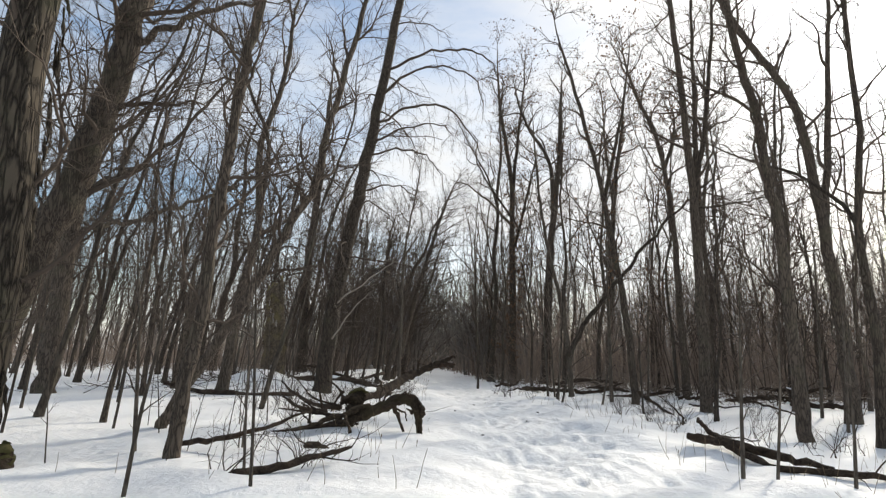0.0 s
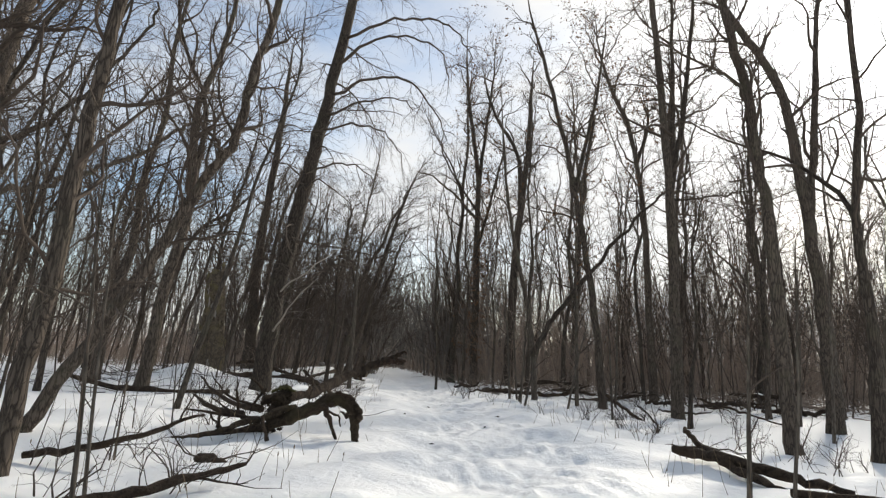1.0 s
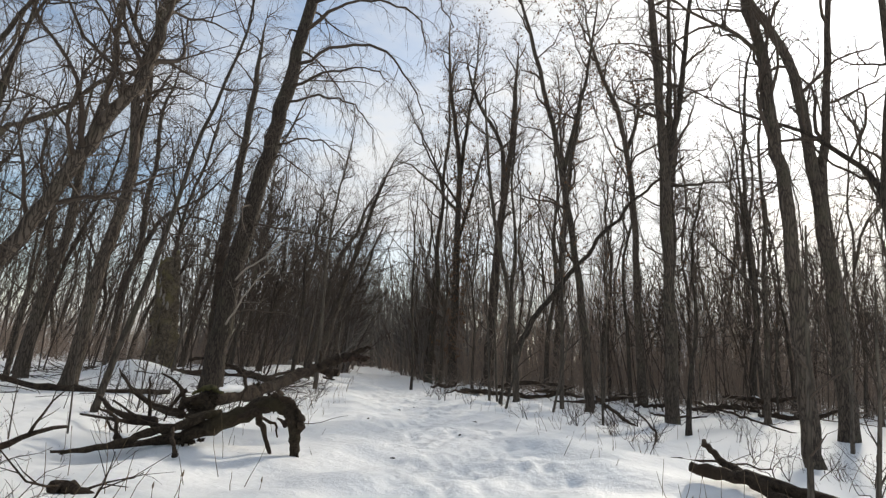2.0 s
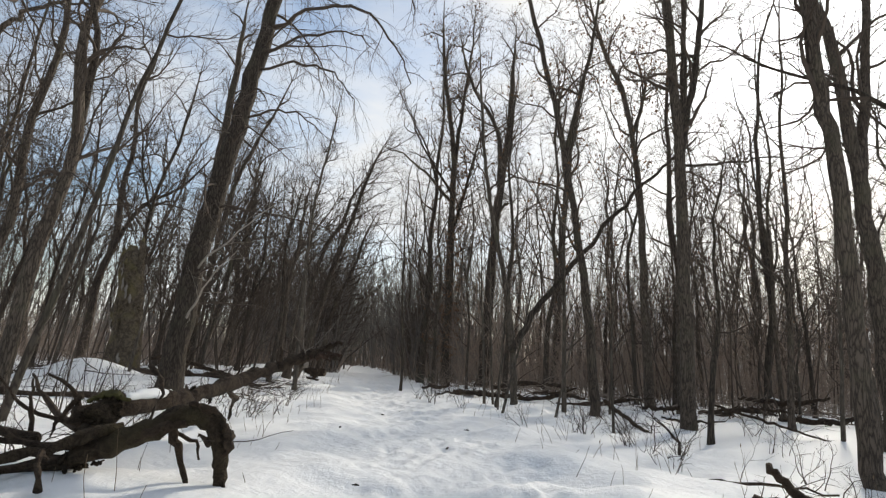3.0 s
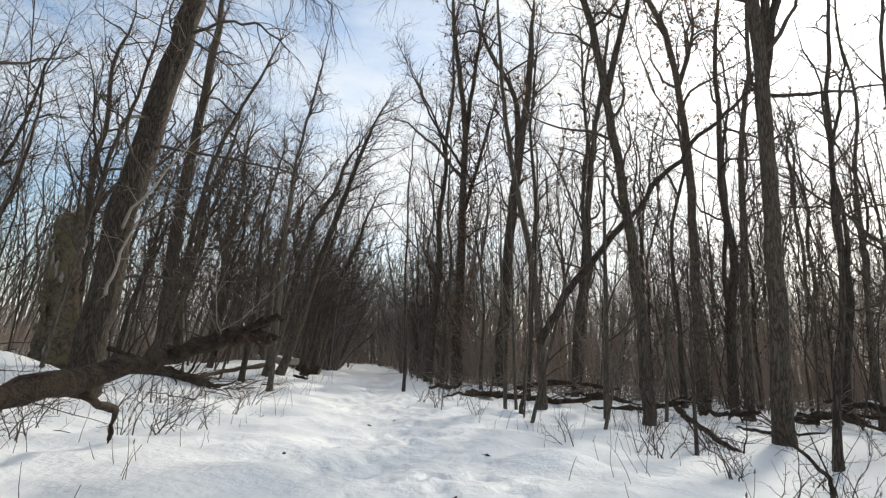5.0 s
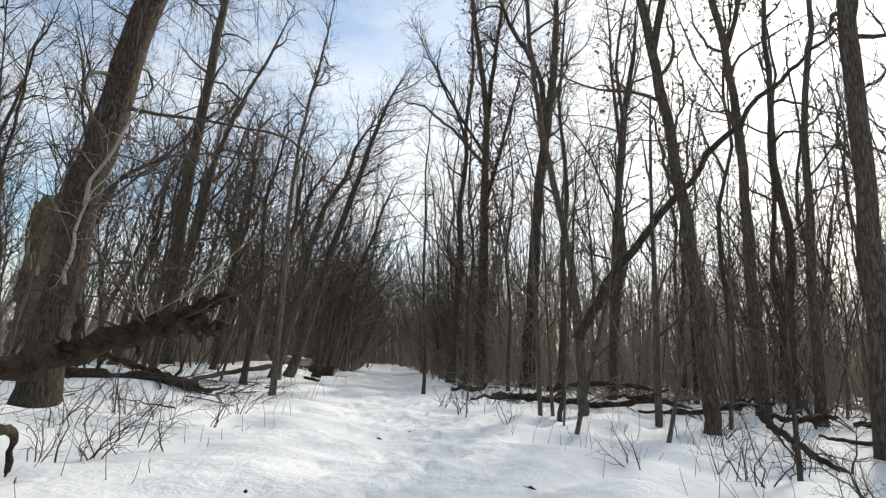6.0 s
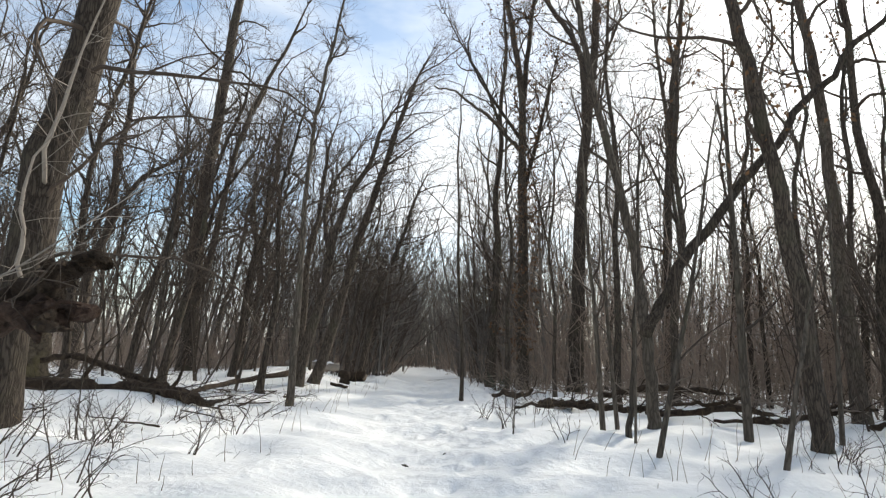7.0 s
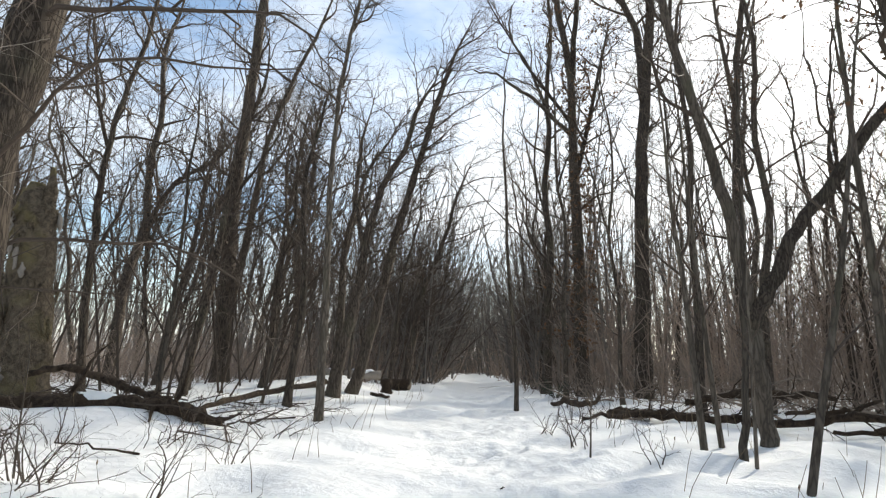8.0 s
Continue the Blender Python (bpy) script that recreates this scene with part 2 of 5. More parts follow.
# ---- shaping ----
def tubes(lines, sides):
    """One set of verts and quads for tapered stems; lines: (points, radii)."""
    groups, V, Q, base = {}, [], [], 0
    for pts, rad in lines:
        groups.setdefault(len(pts), []).append((pts, rad))
    ang = np.arange(sides) * (2 * math.pi / sides)
    for count, items in sorted(groups.items()):
        pts = np.array([i[0] for i in items], float)
        rad = np.array([i[1] for i in items], float)
        tan = np.gradient(pts, axis=1)
        tan /= np.linalg.norm(tan, axis=2, keepdims=True) + 1e-9
        ref = np.where(np.abs(tan.mean(1, keepdims=True)[..., 2:3]) > 0.7, [[[1.0, 0.13, 0]]], [[[0.1, 0.05, 1.0]]])
        u = np.cross(tan, ref)
        u /= np.linalg.norm(u, axis=2, keepdims=True) + 1e-9
        v = np.cross(tan, u)
        ring = pts[:, :, None] + rad[:, :, None, None] * (np.cos(ang)[None, None, :, None] * u[:, :, None] + np.sin(ang)[None, None, :, None] * v[:, :, None])
        k = len(items)
        idx = base + np.arange(k * count * sides).reshape(k, count, sides)
        a, b = idx[:, :-1], idx[:, 1:]
        q = np.stack([a, np.roll(a, -1, 2), np.roll(b, -1, 2), b], -1)
        V.append(ring.reshape(-1, 3))
        Q.append(q.reshape(-1, 4))
        base += k * count * sides
    return (np.concatenate(V), np.concatenate(Q)) if V else (np.zeros((0, 3)), np.zeros((0, 4), int))


def joined(*sets):
    V, Q, base = [], [], 0
    for v, q in sets:
        V.append(v)
        Q.append(q + base)
        base += len(v)
    return np.concatenate(V), np.concatenate(Q)


def mesh_of(name, vq, mat, smooth=True):
    me = bpy.data.meshes.new(name)
    me.from_pydata(vq[0], [], vq[1])
    if smooth:
        me.polygons.foreach_set("use_smooth", np.ones(len(me.polygons), bool))
    me.materials.append(mat)
    me.update()
    return me


def part(name, vq, mat, parent, label=""):
    ob = new(name, vq if isinstance(vq, bpy.types.Mesh) else mesh_of(name, vq, mat))
    ob.parent = parent
    return tagged(ob, label)


def thing(name, place, label, category, group="", kind=""):
    ob = new(name)
    ob.matrix_basis = place
    return tagged(ob, label, category, group, kind)


def unit(v):
    return v / (np.linalg.norm(v) + 1e-9)


def along(pts, f):
    s = f * (len(pts) - 1)
    i = min(int(s), len(pts) - 2)
    return pts[i] + (pts[i + 1] - pts[i]) * (s - i), unit(pts[i + 1] - pts[i])


def shoot(rng, start, way, length, r, count, rise=0.0, wander=0.12, tip=0.25):
    """A stem from start: wanders, and rises (or droops) on its way."""
    pts, d, p = [start], unit(np.array(way, float)), np.array(start, float)
    for i in range(count - 1):
        d = unit(d + rng.normal(0, wander, 3) + np.array([0, 0, rise / count]))
        p = p + d * (length / (count - 1))
        pts.append(p)
    rad = r * (1 - (1 - tip) * np.linspace(0, 1, count) ** 0.9)
    return np.array(pts), rad


def ramify(rng, line, per, length, r, count, angle, rise, wander=0.14, first=0.2):
    """Side shoots along a stem, set alternately round it."""
    pts, rad = line
    out, roll = [], rng.uniform(0, 6.28)
    for k in range(per):
        f = first + (1 - first) * (k + rng.uniform(0.1, 0.9)) / per
        p, d = along(pts, min(f, 0.99))
        roll += 2.4 + rng.normal(0, 0.4)
        side = unit(np.cross(d, [0.3, 0.2, 1.0]))
        up = np.cross(side, d)
        a = radians(angle) * rng.uniform(0.7, 1.25)
        way = d * math.cos(a) + (side * math.cos(roll) + up * math.sin(roll)) * math.sin(a)
        size = length * (1.15 - 0.6 * f) * rng.uniform(0.6, 1.3)
        rr = min(r, rad[min(int(f * (len(rad) - 1)), len(rad) - 1)] * 0.8) * rng.uniform(0.7, 1.1)
        out.append(shoot(rng, p, way, size, rr, count, rise, wander))
    return out


def stem_line(height, r, lean, bow, tilt_y, rng, count=22, wobble=0.05, flare=0.3, top=0.2):
    z = np.concatenate([[-0.35, 0.02, 0.22], np.linspace(0.6, height, count - 3)])
    f = np.clip(z / height, 0, 1)
    x = lean * z + bow * z * z
    y = tilt_y * z
    w = np.cumsum(rng.normal(0, wobble, (count, 2)), 0) * f[:, None]
    sway = np.random.default_rng(int(height * 977 + r * 5000))
    k1, k2, k3, k4 = sway.uniform(0, 6.28, 4)
    grow = np.clip(z / 5, 0, 1) * min(1.0, 0.35 + wobble * 8) * 0.11
    x = x + grow * (np.sin(1.15 * z + k1) + 0.8 * np.sin(0.5 * z + k2)) - grow * 0.8 * np.sin(k2)
    y = y + grow * (np.sin(1.0 * z + k3) + 0.8 * np.sin(0.45 * z + k4))
    pts = np.stack([x + w[:, 0], y + w[:, 1], z], 1)
    rad = r * (1 - (1 - top) * f ** 0.85) * (1 + flare * np.exp(-np.maximum(z, 0) / 0.22)) * np.minimum(1, 0.06 + (1 - f) / 0.22)
    return pts, rad


def way_line(way, r, rng, per=4, flare=0.3, top=0.3, rough=0.012):
    """A stem led through a few bends; way: (x, z) or (x, z, y) from the foot up."""
    P_ = np.array([(w[0], w[2] if len(w) > 2 else 0.0, w[1]) for w in way], float)
    s = np.linspace(0, len(P_) - 1, (len(P_) - 1) * per + 1)
    k = np.arange(len(P_))
    pts = np.stack([np.interp(s, k, P_[:, i]) for i in range(3)], 1)
    for _ in range(3):
        pts[1:-1] = 0.25 * pts[:-2] + 0.5 * pts[1:-1] + 0.25 * pts[2:]
    pts[2:-1] += rng.normal(0, rough + r * 0.05, (len(pts) - 3, 3)) * (1, 1.5, 0)
    run = np.concatenate([[0], np.cumsum(np.linalg.norm(np.diff(pts, axis=0), axis=1))])
    f = run / run[-1]
    rad = r * (1 - (1 - top) * f ** 0.85) * (1 + flare * np.exp(-np.maximum(run - 0.3, 0) / 0.25)) * (1 + rng.normal(0, 0.025, len(f))) * np.minimum(1, 0.06 + (1 - f) / 0.22)
    return pts, rad


def leaf_set(rng, lines, count, size):
    """Dry leaves: small bent quads hanging along stems."""
    V, Q = [], []
    for k in range(count):
        pts = lines[rng.integers(len(lines))][0]
        p, d = along(pts, rng.uniform(0.3, 0.98))
        a = unit(rng.normal(0, 1, 3) - np.array([0, 0, 0.8]))
        w = unit(np.cross(a, rng.normal(0, 1, 3)))
        s = size * rng.uniform(0.6, 1.3)
        fold = np.cross(a, w) * s * 0.15
        V += [p, p + a * s * 0.5 + w * s * 0.32 + fold, p + a * s, p + a * s * 0.5 - w * s * 0.32 + fold]
        Q.append([4 * k, 4 * k + 1, 4 * k + 2, 4 * k + 3])
    return np.array(V), np.array(Q)


def tree_sets(seed, height, r, lean=0.0, bow=0.0, tilt_y=0.0, forks=(), clear=0.35, limbs=16, limb_len=3.0,
              sub=5, twigs=4, twig_r=0.009, limb_r=0.3, lift=46, rise=0.6, twig_rise=0.25, wobble=0.075, reach=0.0, light=False, top=0.2, flare=0.3, way=(), boughs=()):
    """Trunk lines and crown. forks: (height, x lean, y lean, length). way: bends of the trunk; boughs: (girth, bends) of led side stems.
    reach: shift of the limbs' way along x. light: fewer faces."""
    rng = np.random.default_rng(seed)
    if way:
        trunk = way_line(((way[0][0], -0.35), *way), r, rng, flare=flare, top=top)
    else:
        trunk = stem_line(height, r, lean, bow, tilt_y, rng, wobble=wobble, top=top, flare=flare)
    stems = [trunk] + [way_line(w, girth, rng, flare=0.0, top=0.25) for girth, w in boughs]
    for zf, fl, fy, ln in forks:
        i = int(np.argmin(np.abs(trunk[0][:, 2] - zf)))
        stems.append(shoot(rng, trunk[0][i], (fl, fy, 1.0), ln, trunk[1][i] * 0.78, 13, 0.3, 0.15, 0.15))
    l1 = []
    for s_i, s in enumerate(stems):
        n_l = limbs if s_i == 0 else max(5, limbs // 2)
        l1 += ramify(rng, s, n_l, limb_len, r * limb_r, 7 if light else 9, lift, rise, 0.27, clear if s_i == 0 else 0.15)
        if not light:
            l1 += ramify(rng, s, n_l // 2, limb_len * 0.4, r * limb_r * 0.45, 4, lift + 8, rise, 0.25, clear * 0.7 if s_i == 0 else 0.1)
    if reach:
        l1 = [(p + np.linspace(0, 1, len(p))[:, None] ** 1.3 * np.array([reach, 0, 0]), q) for p, q in l1]
    l2 = [b for a in l1 for b in ramify(rng, a, sub, limb_len * 0.45, 0.02, 3 if light else 4, 50, rise * 0.5, 0.3)]
    l3 = [b for a in l2 + l1 for b in ramify(rng, a, twigs, limb_len * 0.26, twig_r, 2, 46, twig_rise, 0.32)]
    if not light:
        l3 += [b for a in l3[::3] for b in ramify(rng, a, 2, limb_len * 0.14, twig_r * 0.65, 2, 42, twig_rise, 0.3)]
    crown = joined(tubes(l1, 4 if light else 5), tubes(l2, 3), tubes(l3, 3))
    return tubes(stems[:1], 8 if light else 14), [tubes([b], 7 if light else 10) for b in stems[1:]], crown, l2 + l3


def tree(place, label, bark_mat=None, twig_mat=None, group="", category="tree", leaves=0, leaf_size=0.11, **spec):
    trunk, boughs, crown, fine = tree_sets(**spec)
    ob = thing("tree", place, label, category, group)
    part("trunk", trunk, bark_mat or BARK, ob)
    for b in boughs:
        part("bough", b, bark_mat or BARK, ob)
    crown_ob = part("crown", crown, twig_mat or TWIG, ob)
    if leaves:
        part("leaves", leaf_set(np.random.default_rng(spec["seed"]), fine, leaves, leaf_size), LEAF, crown_ob, "clinging dry brown leaves")
    return ob


def bent(points, radii, rng, per=4, rough=0.08, wander=0.02):
    """A crooked log through a few bends, with knotty girth and closed ends."""
    P_, R_ = np.array(points, float), np.array(radii, float)
    s = np.linspace(0, len(P_) - 1, (len(P_) - 1) * per + 1)
    k = np.arange(len(P_))
    pts = np.stack([np.interp(s, k, P_[:, i]) for i in range(3)], 1)
    for _ in range(2):
        pts[1:-1] = 0.25 * pts[:-2] + 0.5 * pts[1:-1] + 0.25 * pts[2:]
    pts[1:-1] += rng.normal(0, wander, (len(pts) - 2, 3))
    rad = np.interp(s, k, R_) * (1 + rng.normal(0, rough, len(s)))
    pts = np.concatenate([pts[:1], pts, pts[-1:]])
    rad = np.concatenate([[0.0005], rad, [0.0005]])
    return pts, rad


def knotty(vq, rng_seed, amount, scale):
    """Breaks up a smooth surface with lumps."""
    v, q = vq
    off = np.array([noise.noise_vector(Vector(p) * scale + Vector((rng_seed, 0, 0))) + 0.45 * noise.noise_vector(Vector(p) * scale * 3.1) + 0.2 * noise.noise_vector(Vector(p) * scale * 8) for p in v])
    return v + off * amount, q


def capped_snow(pts, rad, lift_=0.55, wide=0.8):
    """Snow lying along the top of a log."""
    p = pts.copy()
    p[:, 2] += rad * lift_
    return p, rad * wide


# ---- the snow-covered ground ----
def trail_x(y):
    return 1.8 - 0.0006 * y * y


def ground_z(x, y):
    """Height of the snow: gentle swells, a worn trough along the trail, a rise on the left."""
    z = 0.004 * y + 0.35 * np.exp(-((x + 8) / 5) ** 2 - ((y - 38) / 14) ** 2)
    z = z + 0.62 * np.exp(-((x + 7.5) / 1.4) ** 2 - ((y - 24.7) / 1.1) ** 2)
    z = z + 0.28 * np.exp(-((x + 4.8) / 1.8) ** 2 - ((y - 26.2) / 1.3) ** 2) + 0.42 * np.exp(-((x + 4.4) / 1.4) ** 2 - ((y - 37.5) / 2.6) ** 2)
    z = z - 0.15 * np.exp(-((x - 9.5) / 3.0) ** 2 - ((y - 15) / 4) ** 2)
    z = z + 0.06 * np.sin(0.55 * x + 0.2 * y) * np.sin(0.31 * y - 0.4) + 0.035 * np.sin(1.4 * x - 0.5 * y + 1) * np.sin(0.9 * y + 0.6 * x)
    z = z - 0.12 * np.exp(-((x - 8.5) / 2.5) ** 2 - ((y - 20.5) / 4) ** 2)
    d = (x - trail_x(y)) / 1.1
    return z - 0.13 * np.exp(-d * d)


def spaced(knots):
    out = []
    for a, b, step in knots:
        out.append(np.arange(a, b, step))
    return np.concatenate(out + [[knots[-1][1]]])


def build_ground():
    gx = spaced([(-1500, -300, 150), (-300, -60, 20), (-60, -14, 2), (-14, -5, 0.4), (-5, -1.4, 0.12), (-1.4, 4.8, 0.09), (4.8, 8, 0.12), (8, 16, 0.4), (16, 60, 2), (60, 300, 20), (300, 1500, 150)])
    gy = spaced([(-900, -100, 100), (-100, -10, 6), (-10, 6, 0.8), (6, 26, 0.1), (26, 36, 0.12), (36, 48, 0.3), (48, 90, 1.5), (90, 300, 15), (300, 3000, 200)])
    X, Y = np.meshgrid(gx, gy)
    Z = ground_z(X, Y)
    rng = np.random.default_rng(5)
    near = (X > -6) & (X < 9) & (Y > 5) & (Y < 50)
    # soft drifts
    for k in range(60):
        ang, wl_, ph = rng.uniform(0, 3.14), rng.uniform(0.6, 2.5), rng.uniform(0, 6.28)
        Z = Z + near * 0.0045 * wl_ * np.sin((X * math.cos(ang) + Y * math.sin(ang)) * 6.28 / wl_ + ph)
    # footprints up and down the trail, some trodden into one another
    for k in range(950):
        fy = 6.5 + 40 * rng.uniform(0, 1) ** 1.15
        side = rng.choice([-0.16, 0.16])
        lane = rng.choice([-0.65, -0.1, 0.1, 0.6, 1.3])
        fx = trail_x(fy) + lane + side + rng.normal(0, 0.2)
        a = rng.normal(0, 0.3)
        i0, i1 = np.searchsorted(gy, (fy - 0.7, fy + 0.7))
        j0, j1 = np.searchsorted(gx, (fx - 0.6, fx + 0.6))
        dx, dy = X[i0:i1, j0:j1] - fx, Y[i0:i1, j0:j1] - fy
        u, v = dx * math.cos(a) - dy * math.sin(a), dx * math.sin(a) + dy * math.cos(a)
        e = (u / 0.095) ** 2 + (v / 0.18) ** 2
        depth = rng.uniform(0.015, 0.05)
        Z[i0:i1, j0:j1] += depth * 0.22 * np.exp(-(np.sqrt(e) - 1.6) ** 2 * 4) - depth * np.exp(-e ** 1.6)
    V = np.stack([X, Y, Z], -1).reshape(-1, 3)
    idx = np.arange(X.size).reshape(X.shape)
    Q = np.stack([idx[:-1, :-1], idx[:-1, 1:], idx[1:, 1:], idx[1:, :-1]], -1).reshape(-1, 4)
    ob = new("ground", mesh_of("ground", (V, Q), SNOW))
    return tagged(ob, "deep white snow cover with a trodden footpath through the woods", "snow ground", kind="structure")


build_ground()


def on_snow(x, y, turn=0.0):
    return pose(x, y, float(ground_z(x, y)), 0, 0, turn)

# ---- the trees along the trail ----
def big(x, y, label, **spec):
    return tree(on_snow(x, y), label, **spec)


shaggy = big(-6.32, 8.2, "thick mature tree with deeply furrowed shaggy bark", bark_mat=BARK_DEEP, seed=101, height=17, r=0.39, top=0.5, lean=0.008, clear=0.22, limbs=24, limb_len=3.8, limb_r=0.14, wobble=0.01)
rng = np.random.default_rng(60)
for k in range(70):         # loose plates of bark lifting off its stem
    a, z = rng.uniform(-2.4, 1.2), rng.uniform(0.5, 7.5)
    ring = 0.40 - 0.013 * z
    p, out_ = np.array([0.008 * z + ring * math.cos(a), ring * math.sin(a), z]), np.array([math.cos(a), math.sin(a), 0])
    ln = rng.uniform(0.12, 0.34)
    flake = bent([tuple(p + [0, 0, ln] - out_ * 0.02), tuple(p + out_ * 0.012), tuple(p - [0, 0, ln] + out_ * rng.uniform(0.02, 0.06))], (0.012, rng.uniform(0.025, 0.045), 0.008), rng, 3, 0.2, 0.006)
    part("bark_flake", knotty(tubes([flake], 6), k, 0.014, 9), BARK_DEEP, shaggy)
leaning = big(-8.5, 10.8, "leaning mature tree with dark furrowed bark", seed=2, height=17, r=0.36, top=0.4, limb_r=0.16, clear=0.32, limbs=26, limb_len=3.6, way=((0.00, 0.00), (0.58, 2.00), (1.30, 4.05), (1.66, 5.20), (1.92, 6.40), (2.12, 7.80), (2.40, 10.00), (2.70, 13.00), (2.90, 17.00)))
dark_left = big(-11.65, 18.0, "thick dark tree beside a leaning one", seed=3, height=16, r=0.33, flare=0.1, top=0.35, limb_r=0.16, limbs=24, limb_len=3.4, clear=0.25, way=((0.00, 0.00), (-0.05, 2.00), (0.03, 4.00), (0.15, 6.00), (0.35, 8.00), (0.75, 11.00), (1.25, 15.00), (1.45, 18.00)))
big(-3.7, 8.65, "slender dark tree leaning towards the path", seed=4, height=13, r=0.11, flare=0.15, top=0.3, clear=0.28, limbs=18, limb_len=2.0, way=((0.00, 0.00), (0.05, 1.04), (0.18, 1.70), (0.22, 2.90), (0.30, 4.20), (0.38, 5.20), (0.48, 6.10), (0.65, 7.10), (0.90, 9.50), (1.10, 13.00)))
big(-5.27, 11.6, "thin crooked tree leaning steeply across the snow", seed=5, height=11, r=0.115, top=0.35, flare=0.08, clear=0.3, limbs=18, limb_len=2.2, limb_r=0.35, way=((0.00, 0.00), (0.54, 0.97), (1.05, 1.80), (1.57, 2.75), (1.95, 3.60), (2.15, 4.12), (2.55, 4.58), (2.65, 5.30), (2.77, 6.30), (3.02, 7.40), (3.37, 9.00), (3.57, 11.00)))
hero = big(-4.5, 22.9, "large dark tree leaning over the path with drooping branches", seed=6, height=21, r=0.34, clear=0.2, limbs=26, limb_len=3.2, rise=-1.2, twig_rise=-1.0, lift=56, reach=0.9, sub=6, twigs=4, limb_r=0.13, top=0.35, way=((0.00, 0.00), (0.16, 2.50), (0.47, 5.00), (0.80, 7.00), (1.13, 9.10), (1.42, 11.10), (1.75, 13.30), (2.20, 17.00), (2.60, 21.00)))
forked = big(9.83, 22.8, "tall straight tree forking high into three stems", seed=7, height=24, r=0.22, flare=0.15, top=0.3, clear=0.42, limbs=14, way=((0.00, 0.00), (-0.10, 4.00), (-0.14, 7.30), (-0.21, 9.00), (-0.49, 12.65), (-0.83, 16.00), (-1.03, 20.00), (-1.13, 24.00)), boughs=((0.13, ((-0.15, 8.20), (0.23, 10.30), (0.43, 11.60), (0.57, 12.80), (0.87, 16.00), (0.97, 20.00))), (0.12, ((-0.19, 8.60), (-0.03, 10.20), (0.02, 12.50), (-0.03, 16.00), (0.17, 20.00)))))
big(9.12, 15.5, "tall tree leaning in over the path", seed=8, height=18, r=0.18, flare=0.12, top=0.35, clear=0.4, way=((0.00, 0.00), (-0.18, 2.70), (-0.36, 5.50), (-0.52, 6.70), (-0.73, 8.50), (-1.09, 10.10), (-1.42, 12.00), (-1.92, 14.50), (-2.32, 17.00)), boughs=((0.05, ((-0.77, 8.70), (-1.46, 9.16), (-2.72, 9.70), (-3.72, 10.20))),))
big(12.62, 18.9, "tall tree with a forked top", seed=9, height=20, r=0.24, flare=0.12, top=0.3, clear=0.35, limb_r=0.24, way=((0.00, 0.00), (-0.14, 3.50), (-0.46, 6.00), (-0.75, 8.50), (-1.12, 10.60), (-2.17, 12.00), (-2.82, 13.00), (-3.82, 15.00), (-4.42, 17.00)), boughs=((0.14, ((-0.44, 6.00), (-0.12, 8.80), (0.18, 12.60), (0.36, 14.40), (0.38, 18.00))),))
big(10.4, 14.6, "dark tree with a crooked stem", seed=10, height=15, r=0.14, lean=0.03, bow=-0.003, forks=((5.0, 0.3, 0.1, 6),))
viny = big(4.85, 42.0, "tall tree with brown leaves clinging round its stem", seed=11, height=28, r=0.3, top=0.25, clear=0.2, limbs=26, leaves=1600, leaf_size=0.14, lift=32, limb_r=0.2, way=((0.00, 0.00), (-0.15, 8.00), (-0.23, 14.00), (-0.90, 17.80), (-1.45, 20.60), (-1.65, 26.00)), boughs=((0.15, ((-0.22, 13.80), (0.03, 17.50), (0.45, 21.00), (0.55, 25.00))), (0.13, ((-0.17, 9.00), (0.75, 13.00), (1.55, 17.00)))))
big(3.5, 44.0, "straight dark tree beside a leafy one", seed=31, height=24, r=0.22, lean=0.0, clear=0.3, forks=((12, -0.2, 0.1, 9),), limbs=20, lift=35)
big(6.75, 40.0, "stout straight tree dividing into two stems", seed=12, height=24, r=0.34, top=0.35, limbs=20, leaves=260, limb_r=0.2, way=((0.00, 0.00), (0.13, 4.70), (0.25, 8.70), (0.50, 12.20), (0.85, 15.00), (0.95, 18.00), (1.05, 23.00)), boughs=((0.19, ((0.45, 11.80), (0.35, 14.90), (-0.35, 16.40), (-1.29, 17.50), (-2.10, 19.50), (-2.55, 22.00))),))
big(7.95, 25.2, "tall slim tree leaning in from the thicket", seed=13, height=20, r=0.17, flare=0.15, top=0.3, leaves=800, way=((0.00, 0.00), (-0.20, 2.60), (-0.58, 5.10), (-1.00, 7.50), (-1.45, 9.80), (-2.20, 12.70), (-3.12, 15.80), (-3.75, 18.50)), boughs=((0.1, ((-1.20, 8.50), (-0.75, 10.80), (-0.35, 12.60), (-0.05, 15.00), (0.05, 17.00))),))
slim_grey = big(5.62, 26.5, "slim grey tree with a long limb leaning out", bark_mat=BARK_SMOOTH, seed=14, height=16, r=0.125, top=0.25, clear=0.45, limbs=12, flare=0.15, way=((0.00, 0.00), (-0.09, 1.25), (-0.20, 2.30), (-0.42, 3.70), (-0.69, 5.00), (-1.02, 6.20), (-1.24, 7.20), (-1.42, 8.40), (-1.72, 11.00), (-1.92, 14.00)))
big(4.75, 25.2, "slim straight grey sapling tree", bark_mat=BARK_SMOOTH, seed=15, height=6, r=0.055, top=0.3, limbs=8, limb_len=1.2, flare=0.2, clear=0.5, way=((0.00, 0.00), (0.11, 1.60), (0.18, 3.00), (0.22, 4.50), (0.25, 6.00)))
big(2.02, 34.5, "thin dark sapling tree beside the path", seed=16, height=13, r=0.07, lean=-0.03, limbs=12, limb_len=1.2, clear=0.25, flare=0.15)
